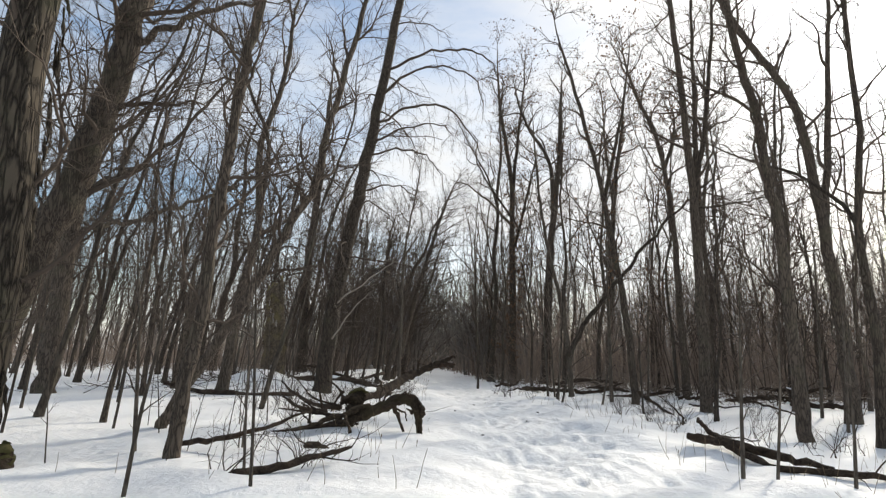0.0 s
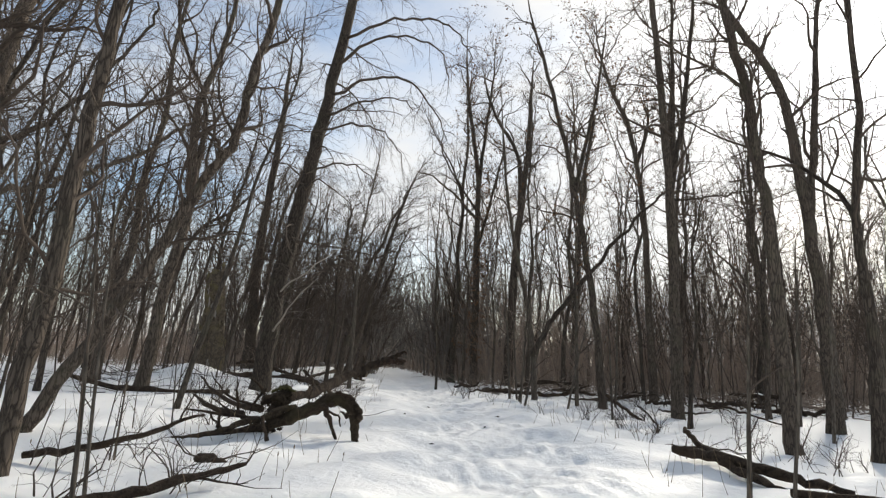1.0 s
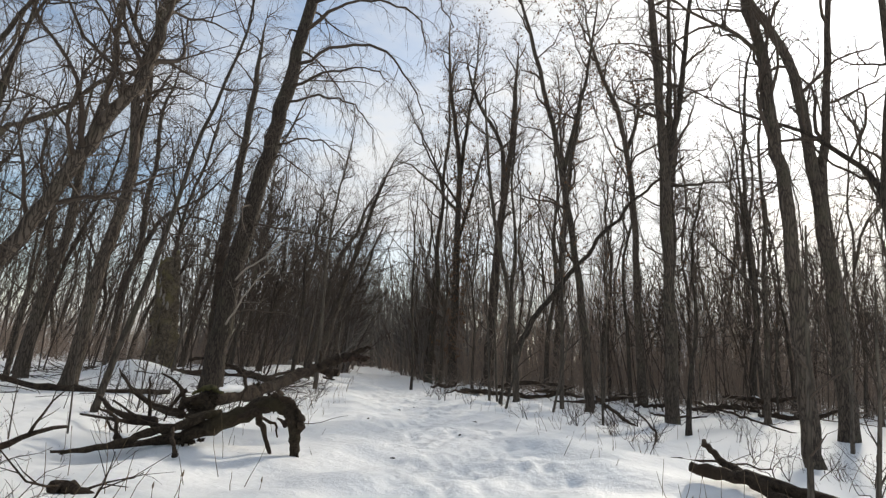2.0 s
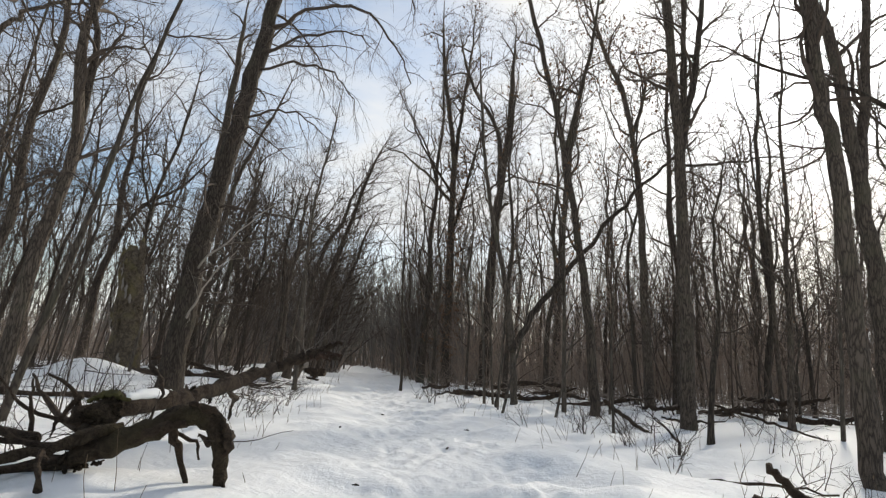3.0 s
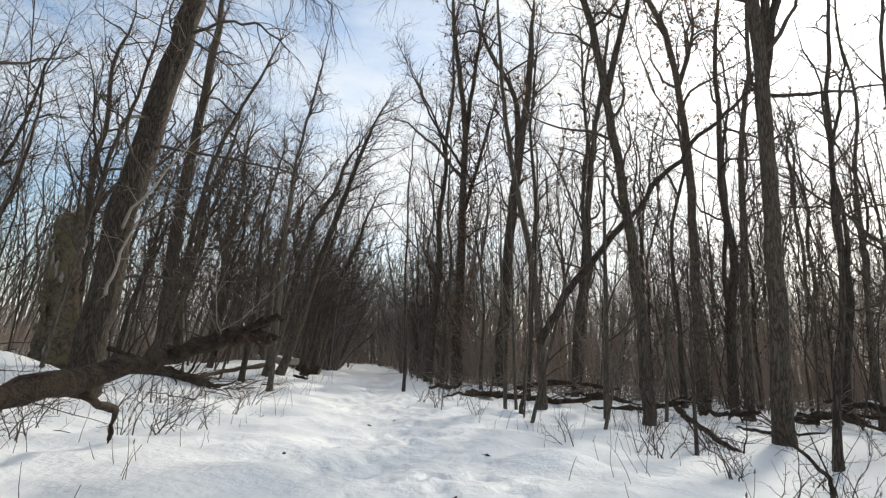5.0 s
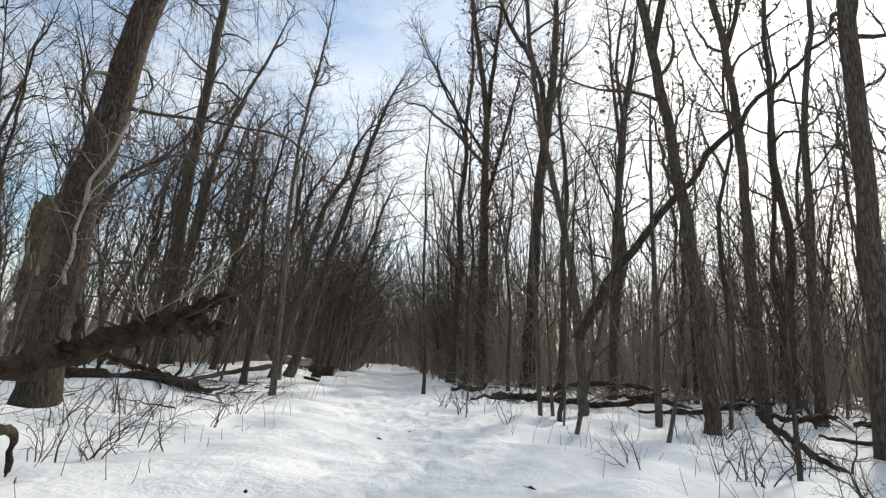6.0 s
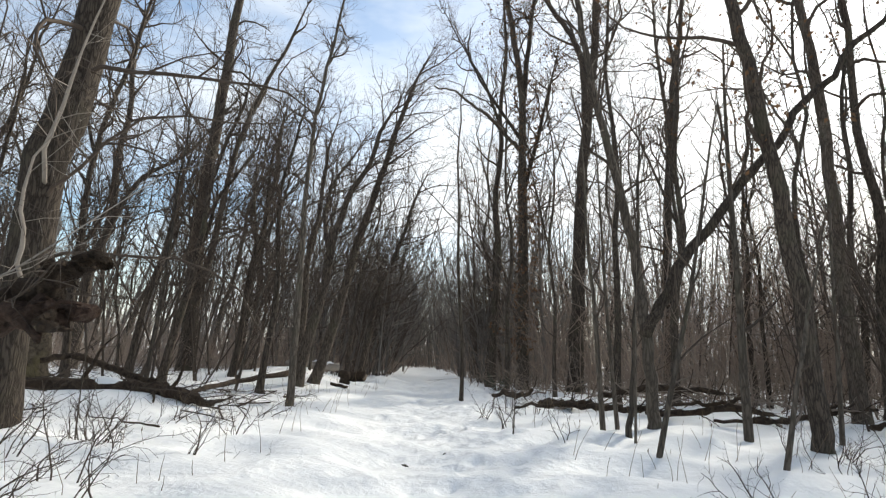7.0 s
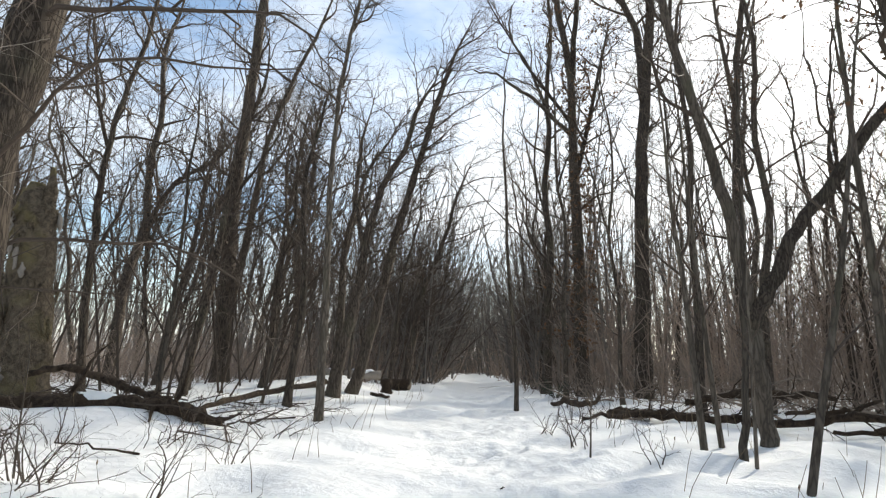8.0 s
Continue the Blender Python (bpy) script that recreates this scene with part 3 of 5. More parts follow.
big(-2.05, 29.16, "slim grey sapling tree beside the path", bark_mat=BARK_SMOOTH, seed=17, height=15, r=0.095, limbs=16, limb_len=1.8, flare=0.2, limb_r=0.35, way=((0.00, 0.00), (-0.04, 2.30), (-0.09, 4.80), (-0.03, 6.90), (0.13, 8.20), (0.39, 9.60), (0.75, 13.00)))
big(-9.05, 39.0, "tall straight dark tree with a lighter companion stem", seed=18, height=25, r=0.36, top=0.35, limb_r=0.2, limbs=22, way=((0.00, 0.00), (-0.15, 5.00), (-0.05, 9.00), (0.30, 12.80), (0.40, 16.50), (0.65, 22.00)), boughs=((0.17, ((-0.05, 1.80), (0.55, 5.00), (0.95, 9.00), (1.65, 11.50), (3.25, 15.00), (4.05, 18.00))),))
big(12.55, 46.0, "tall tree with a wide high fork", seed=19, height=26, r=0.3, top=0.35, leaves=1500, limbs=18, way=((0.00, 0.00), (0.07, 3.00), (0.20, 8.00), (0.55, 14.20), (0.85, 17.50), (1.35, 20.50), (1.55, 25.00)), boughs=((0.14, ((0.53, 14.00), (-0.05, 17.90), (-0.25, 22.00), (-0.55, 25.00))),))
big(12.38, 31.0, "tall straight tree with a fork and leafy twigs", seed=21, height=24, r=0.22, top=0.3, leaves=1500, leaf_size=0.13, way=((0.00, 0.00), (-0.20, 4.70), (-0.43, 8.95), (-0.73, 11.90), (-1.33, 14.40), (-2.13, 15.90), (-2.83, 18.00), (-3.18, 21.00)), boughs=((0.11, ((-0.78, 12.10), (-0.28, 13.60), (-0.16, 14.80), (-0.28, 16.10))),))
big(12.5, 28.5, "slim straight tree in the thicket", seed=22, height=20, r=0.15, lean=0.0)
big(14.6, 33.0, "tall tree standing deep in the thicket", seed=23, height=22, r=0.2, lean=-0.03)
big(9.0, 20.2, "young tree with a crooked top", seed=24, height=8.5, r=0.075, lean=0.03, limbs=14, limb_len=1.6, clear=0.3, lift=60)
big(-2.85, 35.0, "dark tree arching over the path", seed=25, height=13, r=0.19, limb_r=0.17, limb_len=2.4, top=0.3, clear=0.25, limbs=28, reach=0.8, way=((-0.05, 0.00), (0.73, 3.00), (1.20, 5.20), (1.75, 7.20), (2.20, 9.00), (2.85, 10.90), (3.45, 12.50)))
big(-3.1, 33.6, "dark tree bending towards the path", seed=26, height=10.5, limb_r=0.17, limb_len=2.4, r=0.19, lean=0.14, bow=0.011, clear=0.3, limbs=24, reach=0.8, forks=((4.0, 0.05, 0.1, 6),))
big(-4.3, 37.8, "slim tree bending towards the path", seed=27, height=11, limb_r=0.2, limb_len=2.3, r=0.16, lean=0.06, bow=0.006, clear=0.3, limbs=22, forks=((4, 0.2, 0.1, 6),))
big(-2.9, 45.0, "dark tree arching over the far path", seed=28, height=11.5, limb_r=0.18, limb_len=2.4, r=0.2, lean=0.1, bow=0.012, clear=0.3, limbs=22, reach=1.0)
big(-8.7, 45.6, "tall tree with spreading boughs", seed=29, height=16, r=0.24, lean=0.04, forks=((6, -0.4, 0, 7), (6.5, 0.3, 0.1, 6)), limbs=20)
big(-16.2, 42.8, "tall forked tree in the open woods", seed=30, height=22, r=0.28, lean=0.06, forks=((7, 0.4, 0, 10),), limbs=20)
big(-8.1, 12.45, "young grey tree leaning a little", bark_mat=BARK_SMOOTH, seed=32, height=11, r=0.08, lean=0.2, limbs=14, limb_len=1.6)
big(-6.65, 12.2, "young tree with a thin straight stem", seed=33, height=10, r=0.055, lean=0.1, limbs=12, limb_len=1.3)
big(-4.8, 16.46, "young grey tree in open snow", bark_mat=BARK_SMOOTH, seed=34, height=11, r=0.07, flare=0.1, lean=0.2, bow=-0.004, limbs=16, limb_len=2.2)
big(-7.4, 20.6, "dark tree with upswept boughs", seed=35, height=17, r=0.2, lean=0.09, limbs=18, forks=((6, 0.2, 0.1, 8),))
big(-10.2, 23.5, "tall dark tree in open woods", seed=36, height=18, r=0.18, lean=0.1, limbs=18)
big(-3.3, 30.6, "slender tree with crooked twigs", seed=37, height=9.5, r=0.1, lean=0.1, limbs=18, limb_len=2.0)
big(6.5, 32.5, "slim tree in the thicket's edge", seed=38, height=17, r=0.12, lean=-0.02, limbs=16)
big(8.7, 34.0, "straight tree in the thicket's edge", seed=39, height=19, r=0.14, lean=0.02, limbs=16, leaves=150)

big(-8.75, 31.0, "thin dark tree with a crooked winding stem", seed=40, height=13, r=0.12, top=0.3, limbs=20, limb_len=2.6, clear=0.3, limb_r=0.4, way=((0.00, 0.00), (-0.21, 2.80), (-0.13, 4.20), (-0.22, 6.20), (0.13, 7.75), (0.65, 9.40), (0.85, 11.10), (1.15, 14.00)), boughs=((0.055, ((-0.15, 6.40), (-0.75, 8.00), (-0.85, 9.60), (-1.65, 11.60))),))

rng = np.random.default_rng(43)
for k, (x, y) in enumerate([(-8.6, 17.6), (-13.4, 19.6), (-9.4, 21.4), (-14.2, 23.8), (-11.9, 26.2), (-12.6, 31.4), (-16.8, 27.4), (-17.5, 20.5), (-15.4, 33.0)]):
    big(x, y, "bare dark tree leaning slightly in open snowy woods", seed=500 + k, height=rng.uniform(11, 19), r=rng.uniform(0.07, 0.17), lean=rng.uniform(0.03, 0.16), bow=rng.uniform(-0.002, 0.004), limbs=16, limb_len=rng.uniform(2.2, 3.0), clear=0.22,
        sub=4, twigs=4, forks=((rng.uniform(3, 7), rng.uniform(-0.3, 0.5), 0.1, 7),), group="leaning trees on open snow")

rng = np.random.default_rng(47)
for k, (x, y) in enumerate([(13.9, 24.2), (15.8, 27.3), (17.4, 25.0), (18.6, 29.4), (3.9, 39.5), (16.6, 34.4), (13.2, 37.2), (20.4, 33.0), (5.4, 36.8)]):
    big(x, y, "slim dark bare tree in brush at the thicket's edge", seed=540 + k, height=rng.uniform(11, 19), r=rng.uniform(0.06, 0.12), lean=rng.uniform(-0.06, 0.03), bow=rng.uniform(-0.003, 0.003), limbs=15, limb_len=rng.uniform(2.0, 2.8), clear=0.2,
        sub=4, twigs=4, light=True, leaves=120 if k % 3 == 0 else 0, forks=((rng.uniform(3, 8), rng.uniform(-0.4, 0.4), 0.1, 7),), group="slim trees at the thicket's edge")

rng = np.random.default_rng(49)
for k, (x, y) in enumerate([(-5.4, 34.2), (-3.4, 43.6), (-6.8, 38.2), (-4.0, 50.0), (-8.2, 42.6), (-6.2, 31.2), (-9.4, 35.4), (5.4, 49.0), (4.6, 57.0)]):
    side = 1 if x < 0 else -1
    big(x, y, "low bare tree with a mesh of fine twigs", seed=580 + k, height=rng.uniform(8.5, 11.5), r=rng.uniform(0.08, 0.13), lean=side * rng.uniform(0.06, 0.2), bow=side * rng.uniform(0.0, 0.007), limbs=14, limb_len=rng.uniform(2.4, 3.0), clear=0.3,
        limb_r=0.3, sub=5, twigs=4, lift=46, twig_r=0.007, forks=((rng.uniform(2, 4), side * rng.uniform(-0.1, 0.4), 0.1, 5.5),), group="dense low trees beside the path")

# the hero's pale dead branches
rng = np.random.default_rng(61)
for k, (a, b, c) in enumerate([((0.35, -0.1, 3.3), (1.4, -1.6, 3.9), (2.8, -3.0, 4.6)), ((0.3, -0.2, 2.0), (0.9, -1.2, 2.7), (1.9, -2.2, 3.6))]):
    line = bent((a, b, c), (0.035, 0.022, 0.006), rng, 4, 0.05, 0.03)
    fine = ramify(rng, line, 8, 1.0, 0.007, 4, 40, -0.2)
    finer = [t for f in fine for t in ramify(rng, f, 3, 0.4, 0.004, 3, 40, -0.1)]
    part("dead_branch", joined(tubes([line], 6), tubes(fine, 3), tubes(finer, 3)), PALE_WOOD, hero, "pale barkless dead branch")

# its long limbs, drooping over the path in cascades of twigs
rng = np.random.default_rng(64)
for pts, r in (([(1.6, -0.1, 11.9), (2.65, -0.6, 12.7), (4.1, -0.8, 13.0), (5.25, -1.0, 12.4), (5.7, -1.1, 11.2)], 0.06),
               ([(1.45, -0.1, 10.7), (3.0, -0.7, 11.3), (4.2, -0.9, 11.2), (5.05, -1.0, 10.4), (5.75, -1.1, 8.9)], 0.06),
               ([(1.3, -0.1, 9.9), (2.75, -0.5, 10.4), (3.8, -0.7, 10.6), (4.5, -0.9, 10.0)], 0.05),
               ([(1.2, -0.1, 9.3), (2.7, -0.5, 9.5), (3.55, -0.7, 9.2), (4.2, -0.8, 8.4)], 0.045),
               ([(1.0, 0.0, 7.8), (2.1, -0.4, 8.05), (2.95, -0.6, 7.8), (3.4, -0.7, 7.3)], 0.04),
               ([(1.8, -0.1, 13.0), (3.65, -0.8, 13.6), (4.9, -1.0, 13.6), (5.8, -1.1, 13.2), (6.5, -1.2, 12.0)], 0.06)):
    line = bent(pts, np.linspace(r, r * 0.3, len(pts)), rng, 4, 0.05, 0.05)
    fine = ramify(rng, line, 13, 1.7, 0.013, 7, 52, -1.6, 0.16, 0.2)
    finer = [t for f in fine for t in ramify(rng, f, 6, 0.75, 0.007, 4, 40, -1.2, 0.2)]
    part("limb", joined(tubes([line], 7), tubes(fine, 4), tubes(finer, 3)), TWIG, hero, "drooping limb with hanging twigs")

# long limbs of the forked tree and of the leafy one
rng = np.random.default_rng(62)
for owner, pts, r in ((slim_grey, [(-0.17, 0.00, 1.75), (0.10, 0.00, 2.33), (0.58, 0.00, 3.20), (1.63, 0.00, 4.55), (2.58, 0.00, 5.80), (3.48, 0.00, 7.00), (4.78, 0.00, 8.40), (5.68, 0.00, 9.30), (6.58, 0.00, 10.20)], 0.13),
                      (dark_left, [(0.05, -0.10, 4.60), (1.33, -0.46, 5.07), (2.63, -0.83, 5.02), (3.49, -1.19, 5.38), (4.45, -1.55, 5.61), (5.42, -1.91, 5.80), (6.21, -2.28, 6.23), (6.66, -2.64, 6.37), (7.43, -3.00, 6.36)], 0.085),
                      (dark_left, [(0.25, -0.10, 6.20), (1.86, -0.55, 6.62), (2.67, -1.00, 6.86), (3.47, -1.45, 7.33), (4.32, -1.90, 8.02), (5.33, -2.35, 8.82), (5.60, -2.80, 9.25)], 0.085),
                      (leaning, [(2.08, 0.00, 7.25), (2.53, 0.00, 7.62), (2.96, 0.00, 7.81), (3.59, 0.00, 8.15), (4.25, 0.00, 8.30), (5.02, 0.00, 8.57)], 0.085),
                      (forked, [(-0.11, 0.00, 7.80), (1.25, 0.00, 7.95), (2.31, 0.00, 8.26), (3.56, 0.00, 8.43)], 0.05),
                      (viny, [(-0.2, 0, 11.0), (-1.5, -0.2, 12.4), (-2.5, -0.2, 13.2), (-3.5, -0.3, 13.9), (-4.6, -0.3, 14.2)], 0.11),
                      (viny, [(-0.2, 0, 11.5), (-2.2, -0.2, 14.3), (-3.0, -0.2, 15.7), (-2.9, -0.2, 17.4)], 0.09)):
    line = bent(pts, np.linspace(r, r * 0.3, len(pts)), rng, 4, 0.05, 0.04)
    fine = ramify(rng, line, 8, 1.6, 0.014, 5, 42, 0.3, 0.2)
    finer = [t for f in fine for t in ramify(rng, f, 4, 0.7, 0.008, 3, 40, 0.2, 0.2)]
    part("limb", joined(tubes([line], 8), tubes(fine, 4), tubes(finer, 3)), BARK, owner)

# dry creeper clinging round the leafy tree
rng = np.random.default_rng(63)
creepers = []
for k in range(420):
    z = rng.uniform(1.5, 15)
    a = rng.uniform(0, 6.28)
    creepers.append(shoot(rng, np.array([0.24 * math.cos(a), 0.24 * math.sin(a), z]), (math.cos(a), math.sin(a), rng.uniform(-0.6, 0.8)), rng.uniform(0.25, 0.75), 0.011, 4, -0.2, 0.3))
part("creeper", tubes(creepers, 3), DRY, viny, "brown dry creeper stems")
part("leaves", leaf_set(rng, creepers, 2200, 0.12), LEAF, viny, "dry brown leaves clinging to the stem")

# ---- the broken snag ----
def build_snag(x, y):
    rng = np.random.default_rng(71)
    ob = thing("tree_snag", on_snow(x, y), "thick broken dead tree trunk with a jagged top", "dead tree")
    trunk = bent(((0, 0, -0.4), (0, 0, 0.1), (-0.03, 0, 1.2), (-0.1, 0, 2.6), (-0.2, 0, 3.7), (-0.26, 0, 4.4)), (0.75, 0.6, 0.49, 0.44, 0.4, 0.13), rng, 4, 0.06)
    body = part("trunk", knotty(tubes([trunk], 18), 3, 0.06, 2.3), SNAG, ob)
    for dx, dy, h, r in ((0.12, 0.05, 4.75, 0.12), (-0.42, 0.0, 4.3, 0.12), (0.25, -0.1, 3.9, 0.1)):
        sh = bent(((dx * 0.5 - 0.1, dy, 3.2), (dx - 0.1, dy, h - 0.4), (dx * 1.1 - 0.1, dy, h)), (r * 1.6, r, 0.02), rng, 3, 0.12)
        part("splinter", knotty(tubes([sh], 9), 5, 0.04, 4), SNAG, ob)
    for k in range(46):
        a, z = rng.uniform(0, 6.28), rng.uniform(0.3, 4.0)
        p = np.array([-0.055 * z + (0.56 - 0.035 * z) * math.cos(a), (0.56 - 0.035 * z) * math.sin(a), z])
        flake = bent([tuple(p + [0, 0, 0.2]), tuple(p), tuple(p * [1.06, 1.06, 1] + [0.02, 0, -rng.uniform(0.1, 0.3)])], (0.02, rng.uniform(0.04, 0.07), 0.01), rng, 3, 0.2)
        part("bark_flake", knotty(tubes([flake], 6), k, 0.02, 6), PALE_WOOD if k % 4 == 0 else SNAG, body)


build_snag(-7.75, 27.9)

# ---- the uprooted tree beside the path ----
def build_uprooted():
    rng = np.random.default_rng(81)
    ob = thing("fallen_tree", pose(-1.6, 13.2, 0.1), "uprooted dead tree with mossy roots and a rising trunk", "fallen tree")
    o = np.array([-1.6, 13.2, 0.1])

    def at(pts):
        return [tuple(np.array(p) - o) for p in pts]
    trunk = bent(at([(-2.1, 12.92, 0.6), (-1.78, 13.3, 0.67), (-1.5, 14.2, 0.7), (-1.28, 15.2, 0.81), (-1.08, 16.3, 0.95), (-0.75, 16.9, 1.13), (-0.35, 17.12, 1.31), (-0.08, 17.15, 1.41)]), (0.06, 0.125, 0.115, 0.105, 0.1, 0.09, 0.085, 0.07), rng, 5, 0.1)
    part("trunk", knotty(tubes([trunk], 18), 1, 0.04, 5), DEAD, ob)
    upper = bent(at([(-0.2, 17.15, 1.36), (0.0, 17.15, 1.45), (0.12, 17.13, 1.56), (0.21, 17.12, 1.625), (0.35, 17.1, 1.63)]), (0.075, 0.062, 0.05, 0.038, 0.012), rng, 5, 0.12)
    part("limb", knotty(tubes([upper], 14), 3, 0.022, 9), DEAD, ob, "broken upper prong")
    lower = bent(at([(-0.22, 17.14, 1.34), (0.02, 17.1, 1.4), (0.18, 17.06, 1.41), (0.28, 17.03, 1.405), (0.36, 17.02, 1.4)]), (0.065, 0.055, 0.045, 0.034, 0.012), rng, 5, 0.1)
    prong = part("limb", knotty(tubes([lower], 16), 7, 0.022, 9), ROT, ob, "reddish rotten prong")
    for k in range(4):
        a = lower[0][rng.integers(6, 15)] + rng.normal(0, 0.05, 3)
        sp = bent([tuple(a), tuple(a + rng.normal(0, 0.05, 3) + [0.05, 0, -0.02]), tuple(a + rng.normal(0, 0.02, 3) + [0.12, -0.01, 0.0])], (0.025, 0.018, 0.004), rng, 3, 0.2)
        part("splinter", knotty(tubes([sp], 6), k, 0.01, 9), ROT if k % 2 else DEAD, prong)
    limb = bent(at([(-2.95, 11.6, 0.08), (-2.5, 12.0, 0.18), (-1.9, 12.4, 0.38), (-1.45, 12.65, 0.55)]), (0.018, 0.035, 0.05, 0.055), rng, 6, 0.1, 0.012)
    part("limb", knotty(tubes([limb], 20), 6, 0.04, 6), MOSSY, ob, "mossy greenish dead limb")
    arch = bent(at([(-2.95, 12.5, 0.0), (-2.2, 12.55, 0.13), (-1.65, 12.6, 0.32), (-1.22, 12.62, 0.53), (-0.92, 12.62, 0.69), (-0.7, 12.6, 0.73), (-0.54, 12.58, 0.63), (-0.47, 12.57, 0.46), (-0.45, 12.56, 0.24), (-0.43, 12.55, 0.06), (-0.42, 12.55, -0.08)]), (0.035, 0.065, 0.095, 0.115, 0.115, 0.108, 0.108, 0.095, 0.072, 0.04, 0.015), rng, 4, 0.05, 0.008)
    for pts, rr in (([(-0.45, 12.5, 0.66), (-0.37, 12.5, 0.55), (-0.36, 12.5, 0.4), (-0.41, 12.5, 0.3)], (0.03, 0.05, 0.045, 0.01)), ([(-0.8, 12.52, 0.8), (-0.62, 12.5, 0.8), (-0.48, 12.5, 0.72)], (0.02, 0.045, 0.03)), ([(-1.3, 12.5, 0.42), (-1.0, 12.5, 0.6), (-0.8, 12.5, 0.62)], (0.03, 0.06, 0.03))):
        part("bark_plate", knotty(tubes([bent(at(pts), rr, rng, 5, 0.2, 0.01)], 10), 14, 0.025, 11), DEAD, ob, "loose flaking bark plate")
    part("root", knotty(tubes([arch], 22), 2, 0.04, 5), MOSSY, ob, "thick arched root")
    mass = bent(at([(-1.95, 12.7, -0.1), (-1.9, 12.75, 0.12), (-1.88, 12.85, 0.4), (-1.8, 12.95, 0.66), (-1.62, 12.98, 0.78)]), (0.11, 0.1, 0.1, 0.14, 0.06), rng, 7, 0.1, 0.02)
    plate = part("root_plate", knotty(tubes([mass], 26), 9, 0.08, 6), MOSSY, ob, "lumpy mossy root plate")
    moss = bent(at([(-1.95, 12.88, 0.74), (-1.82, 12.9, 0.83), (-1.68, 12.9, 0.84), (-1.55, 12.92, 0.78)]), (0.02, 0.035, 0.035, 0.02), rng, 6, 0.15, 0.01)
    part("moss", knotty(tubes([moss], 14), 12, 0.03, 12), MOSS, plate, "yellow-green moss pad")
    for pts, rr in (([(-1.7, 13.2, 0.78), (-1.62, 13.5, 0.81), (-1.55, 13.8, 0.81), (-1.5, 14.1, 0.8)], 0.06),):
        cap = bent(at(pts), [0.03] + [rr] * (len(pts) - 2) + [0.03], rng, 5, 0.05, 0.006)
        part("snow", knotty(tubes([cap], 12), 4, 0.02, 4), SNOW, ob, "strip of snow lying on the wood")
    # bark scales and broken stubs along the root
    for k in range(34):
        src = (arch, mass, trunk)[k % 3]
        a = src[0][rng.integers(6, len(src[0]) - 4)] + rng.normal(0, 0.06, 3)
        d = unit(rng.normal(0, 1, 3))
        sp = bent([tuple(a), tuple(a + d * 0.05), tuple(a + d * rng.uniform(0.08, 0.18) - [0, 0, 0.03])], (0.03, 0.022, 0.004), rng, 3, 0.25)
        part("stub", knotty(tubes([sp], 7), k, 0.012, 9), DEAD if k % 2 else MOSSY, ob)
    for pts, r in [([(-3.2, 11.9, 0.05), (-2.5, 12.3, 0.1), (-1.8, 12.6, 0.25)], 0.045),
                   ([(-4.2, 16.0, 0.82), (-3.75, 15.5, 0.55), (-3.0, 14.6, 0.35), (-2.2, 13.4, 0.4)], 0.06),
                   ([(-3.14, 13.3, 1.01), (-2.92, 13.3, 0.7), (-2.62, 13.3, 0.54), (-2.16, 13.3, 0.47)], 0.03),
                   ([(-2.91, 12.7, 0.62), (-2.51, 12.7, 0.38), (-2.19, 12.7, 0.24)], 0.03),
                   ([(-2.83, 12.3, 0.45), (-2.61, 12.3, 0.22), (-2.49, 12.3, 0.13)], 0.03),
                   ([(-2.59, 13.0, 0.95), (-2.57, 13.0, 0.69), (-2.49, 13.0, 0.31)], 0.03),
                   ([(-2.32, 13.0, 0.36), (-2.27, 13.0, 0.55), (-2.07, 13.0, 0.79)], 0.03),
                   ([(-3.5, 13.6, 0.6), (-3.1, 13.2, 0.4), (-2.4, 12.9, 0.35)], 0.06),
                   ([(-1.0, 12.62, 0.58), (-0.9, 12.6, 0.4), (-0.8, 12.55, 0.2), (-0.72, 12.5, -0.03)], 0.05),
                   ([(-1.05, 12.7, 0.55), (-0.72, 12.72, 0.42), (-0.7, 12.72, 0.25)], 0.03),
                   ([(-0.72, 16.95, 1.15), (-0.68, 16.95, 1.35), (-0.7, 16.95, 1.5)], 0.045),
                   ([(-1.5, 16.9, 0.7), (-1.45, 17.5, 0.52), (-1.65, 18.05, 0.45), (-1.71, 18.07, 0.1), (-1.72, 18.07, -0.05)], 0.055),
                   ([(-2.0, 13.0, 0.5), (-2.2, 13.1, 0.85), (-2.45, 13.0, 1.0)], 0.035),
                   ([(-1.3, 12.9, 0.6), (-1.25, 13.1, 0.95), (-1.5, 13.2, 1.15)], 0.03),
                   ([(-3.4, 12.9, 0.4), (-2.7, 12.7, 0.36), (-2.1, 12.7, 0.3), (-1.6, 12.75, 0.4)], 0.045),
                   ([(-2.6, 12.2, 0.2), (-2.5, 11.9, 0.5), (-2.65, 11.7, 0.62)], 0.03),
                   ([(-1.9, 12.2, 0.25), (-1.85, 11.9, 0.42), (-1.7, 11.7, 0.1)], 0.035)]:
        taper = np.linspace(r, r * 0.35, len(pts))
        if abs(pts[0][0] + 1.5) > abs(pts[-1][0] + 1.5):
            taper = taper[::-1]
        line = bent(at(pts), taper, rng, 4, 0.1, 0.009)
        part("root", knotty(tubes([line], 8), 4, 0.015, 6), DEAD, ob)
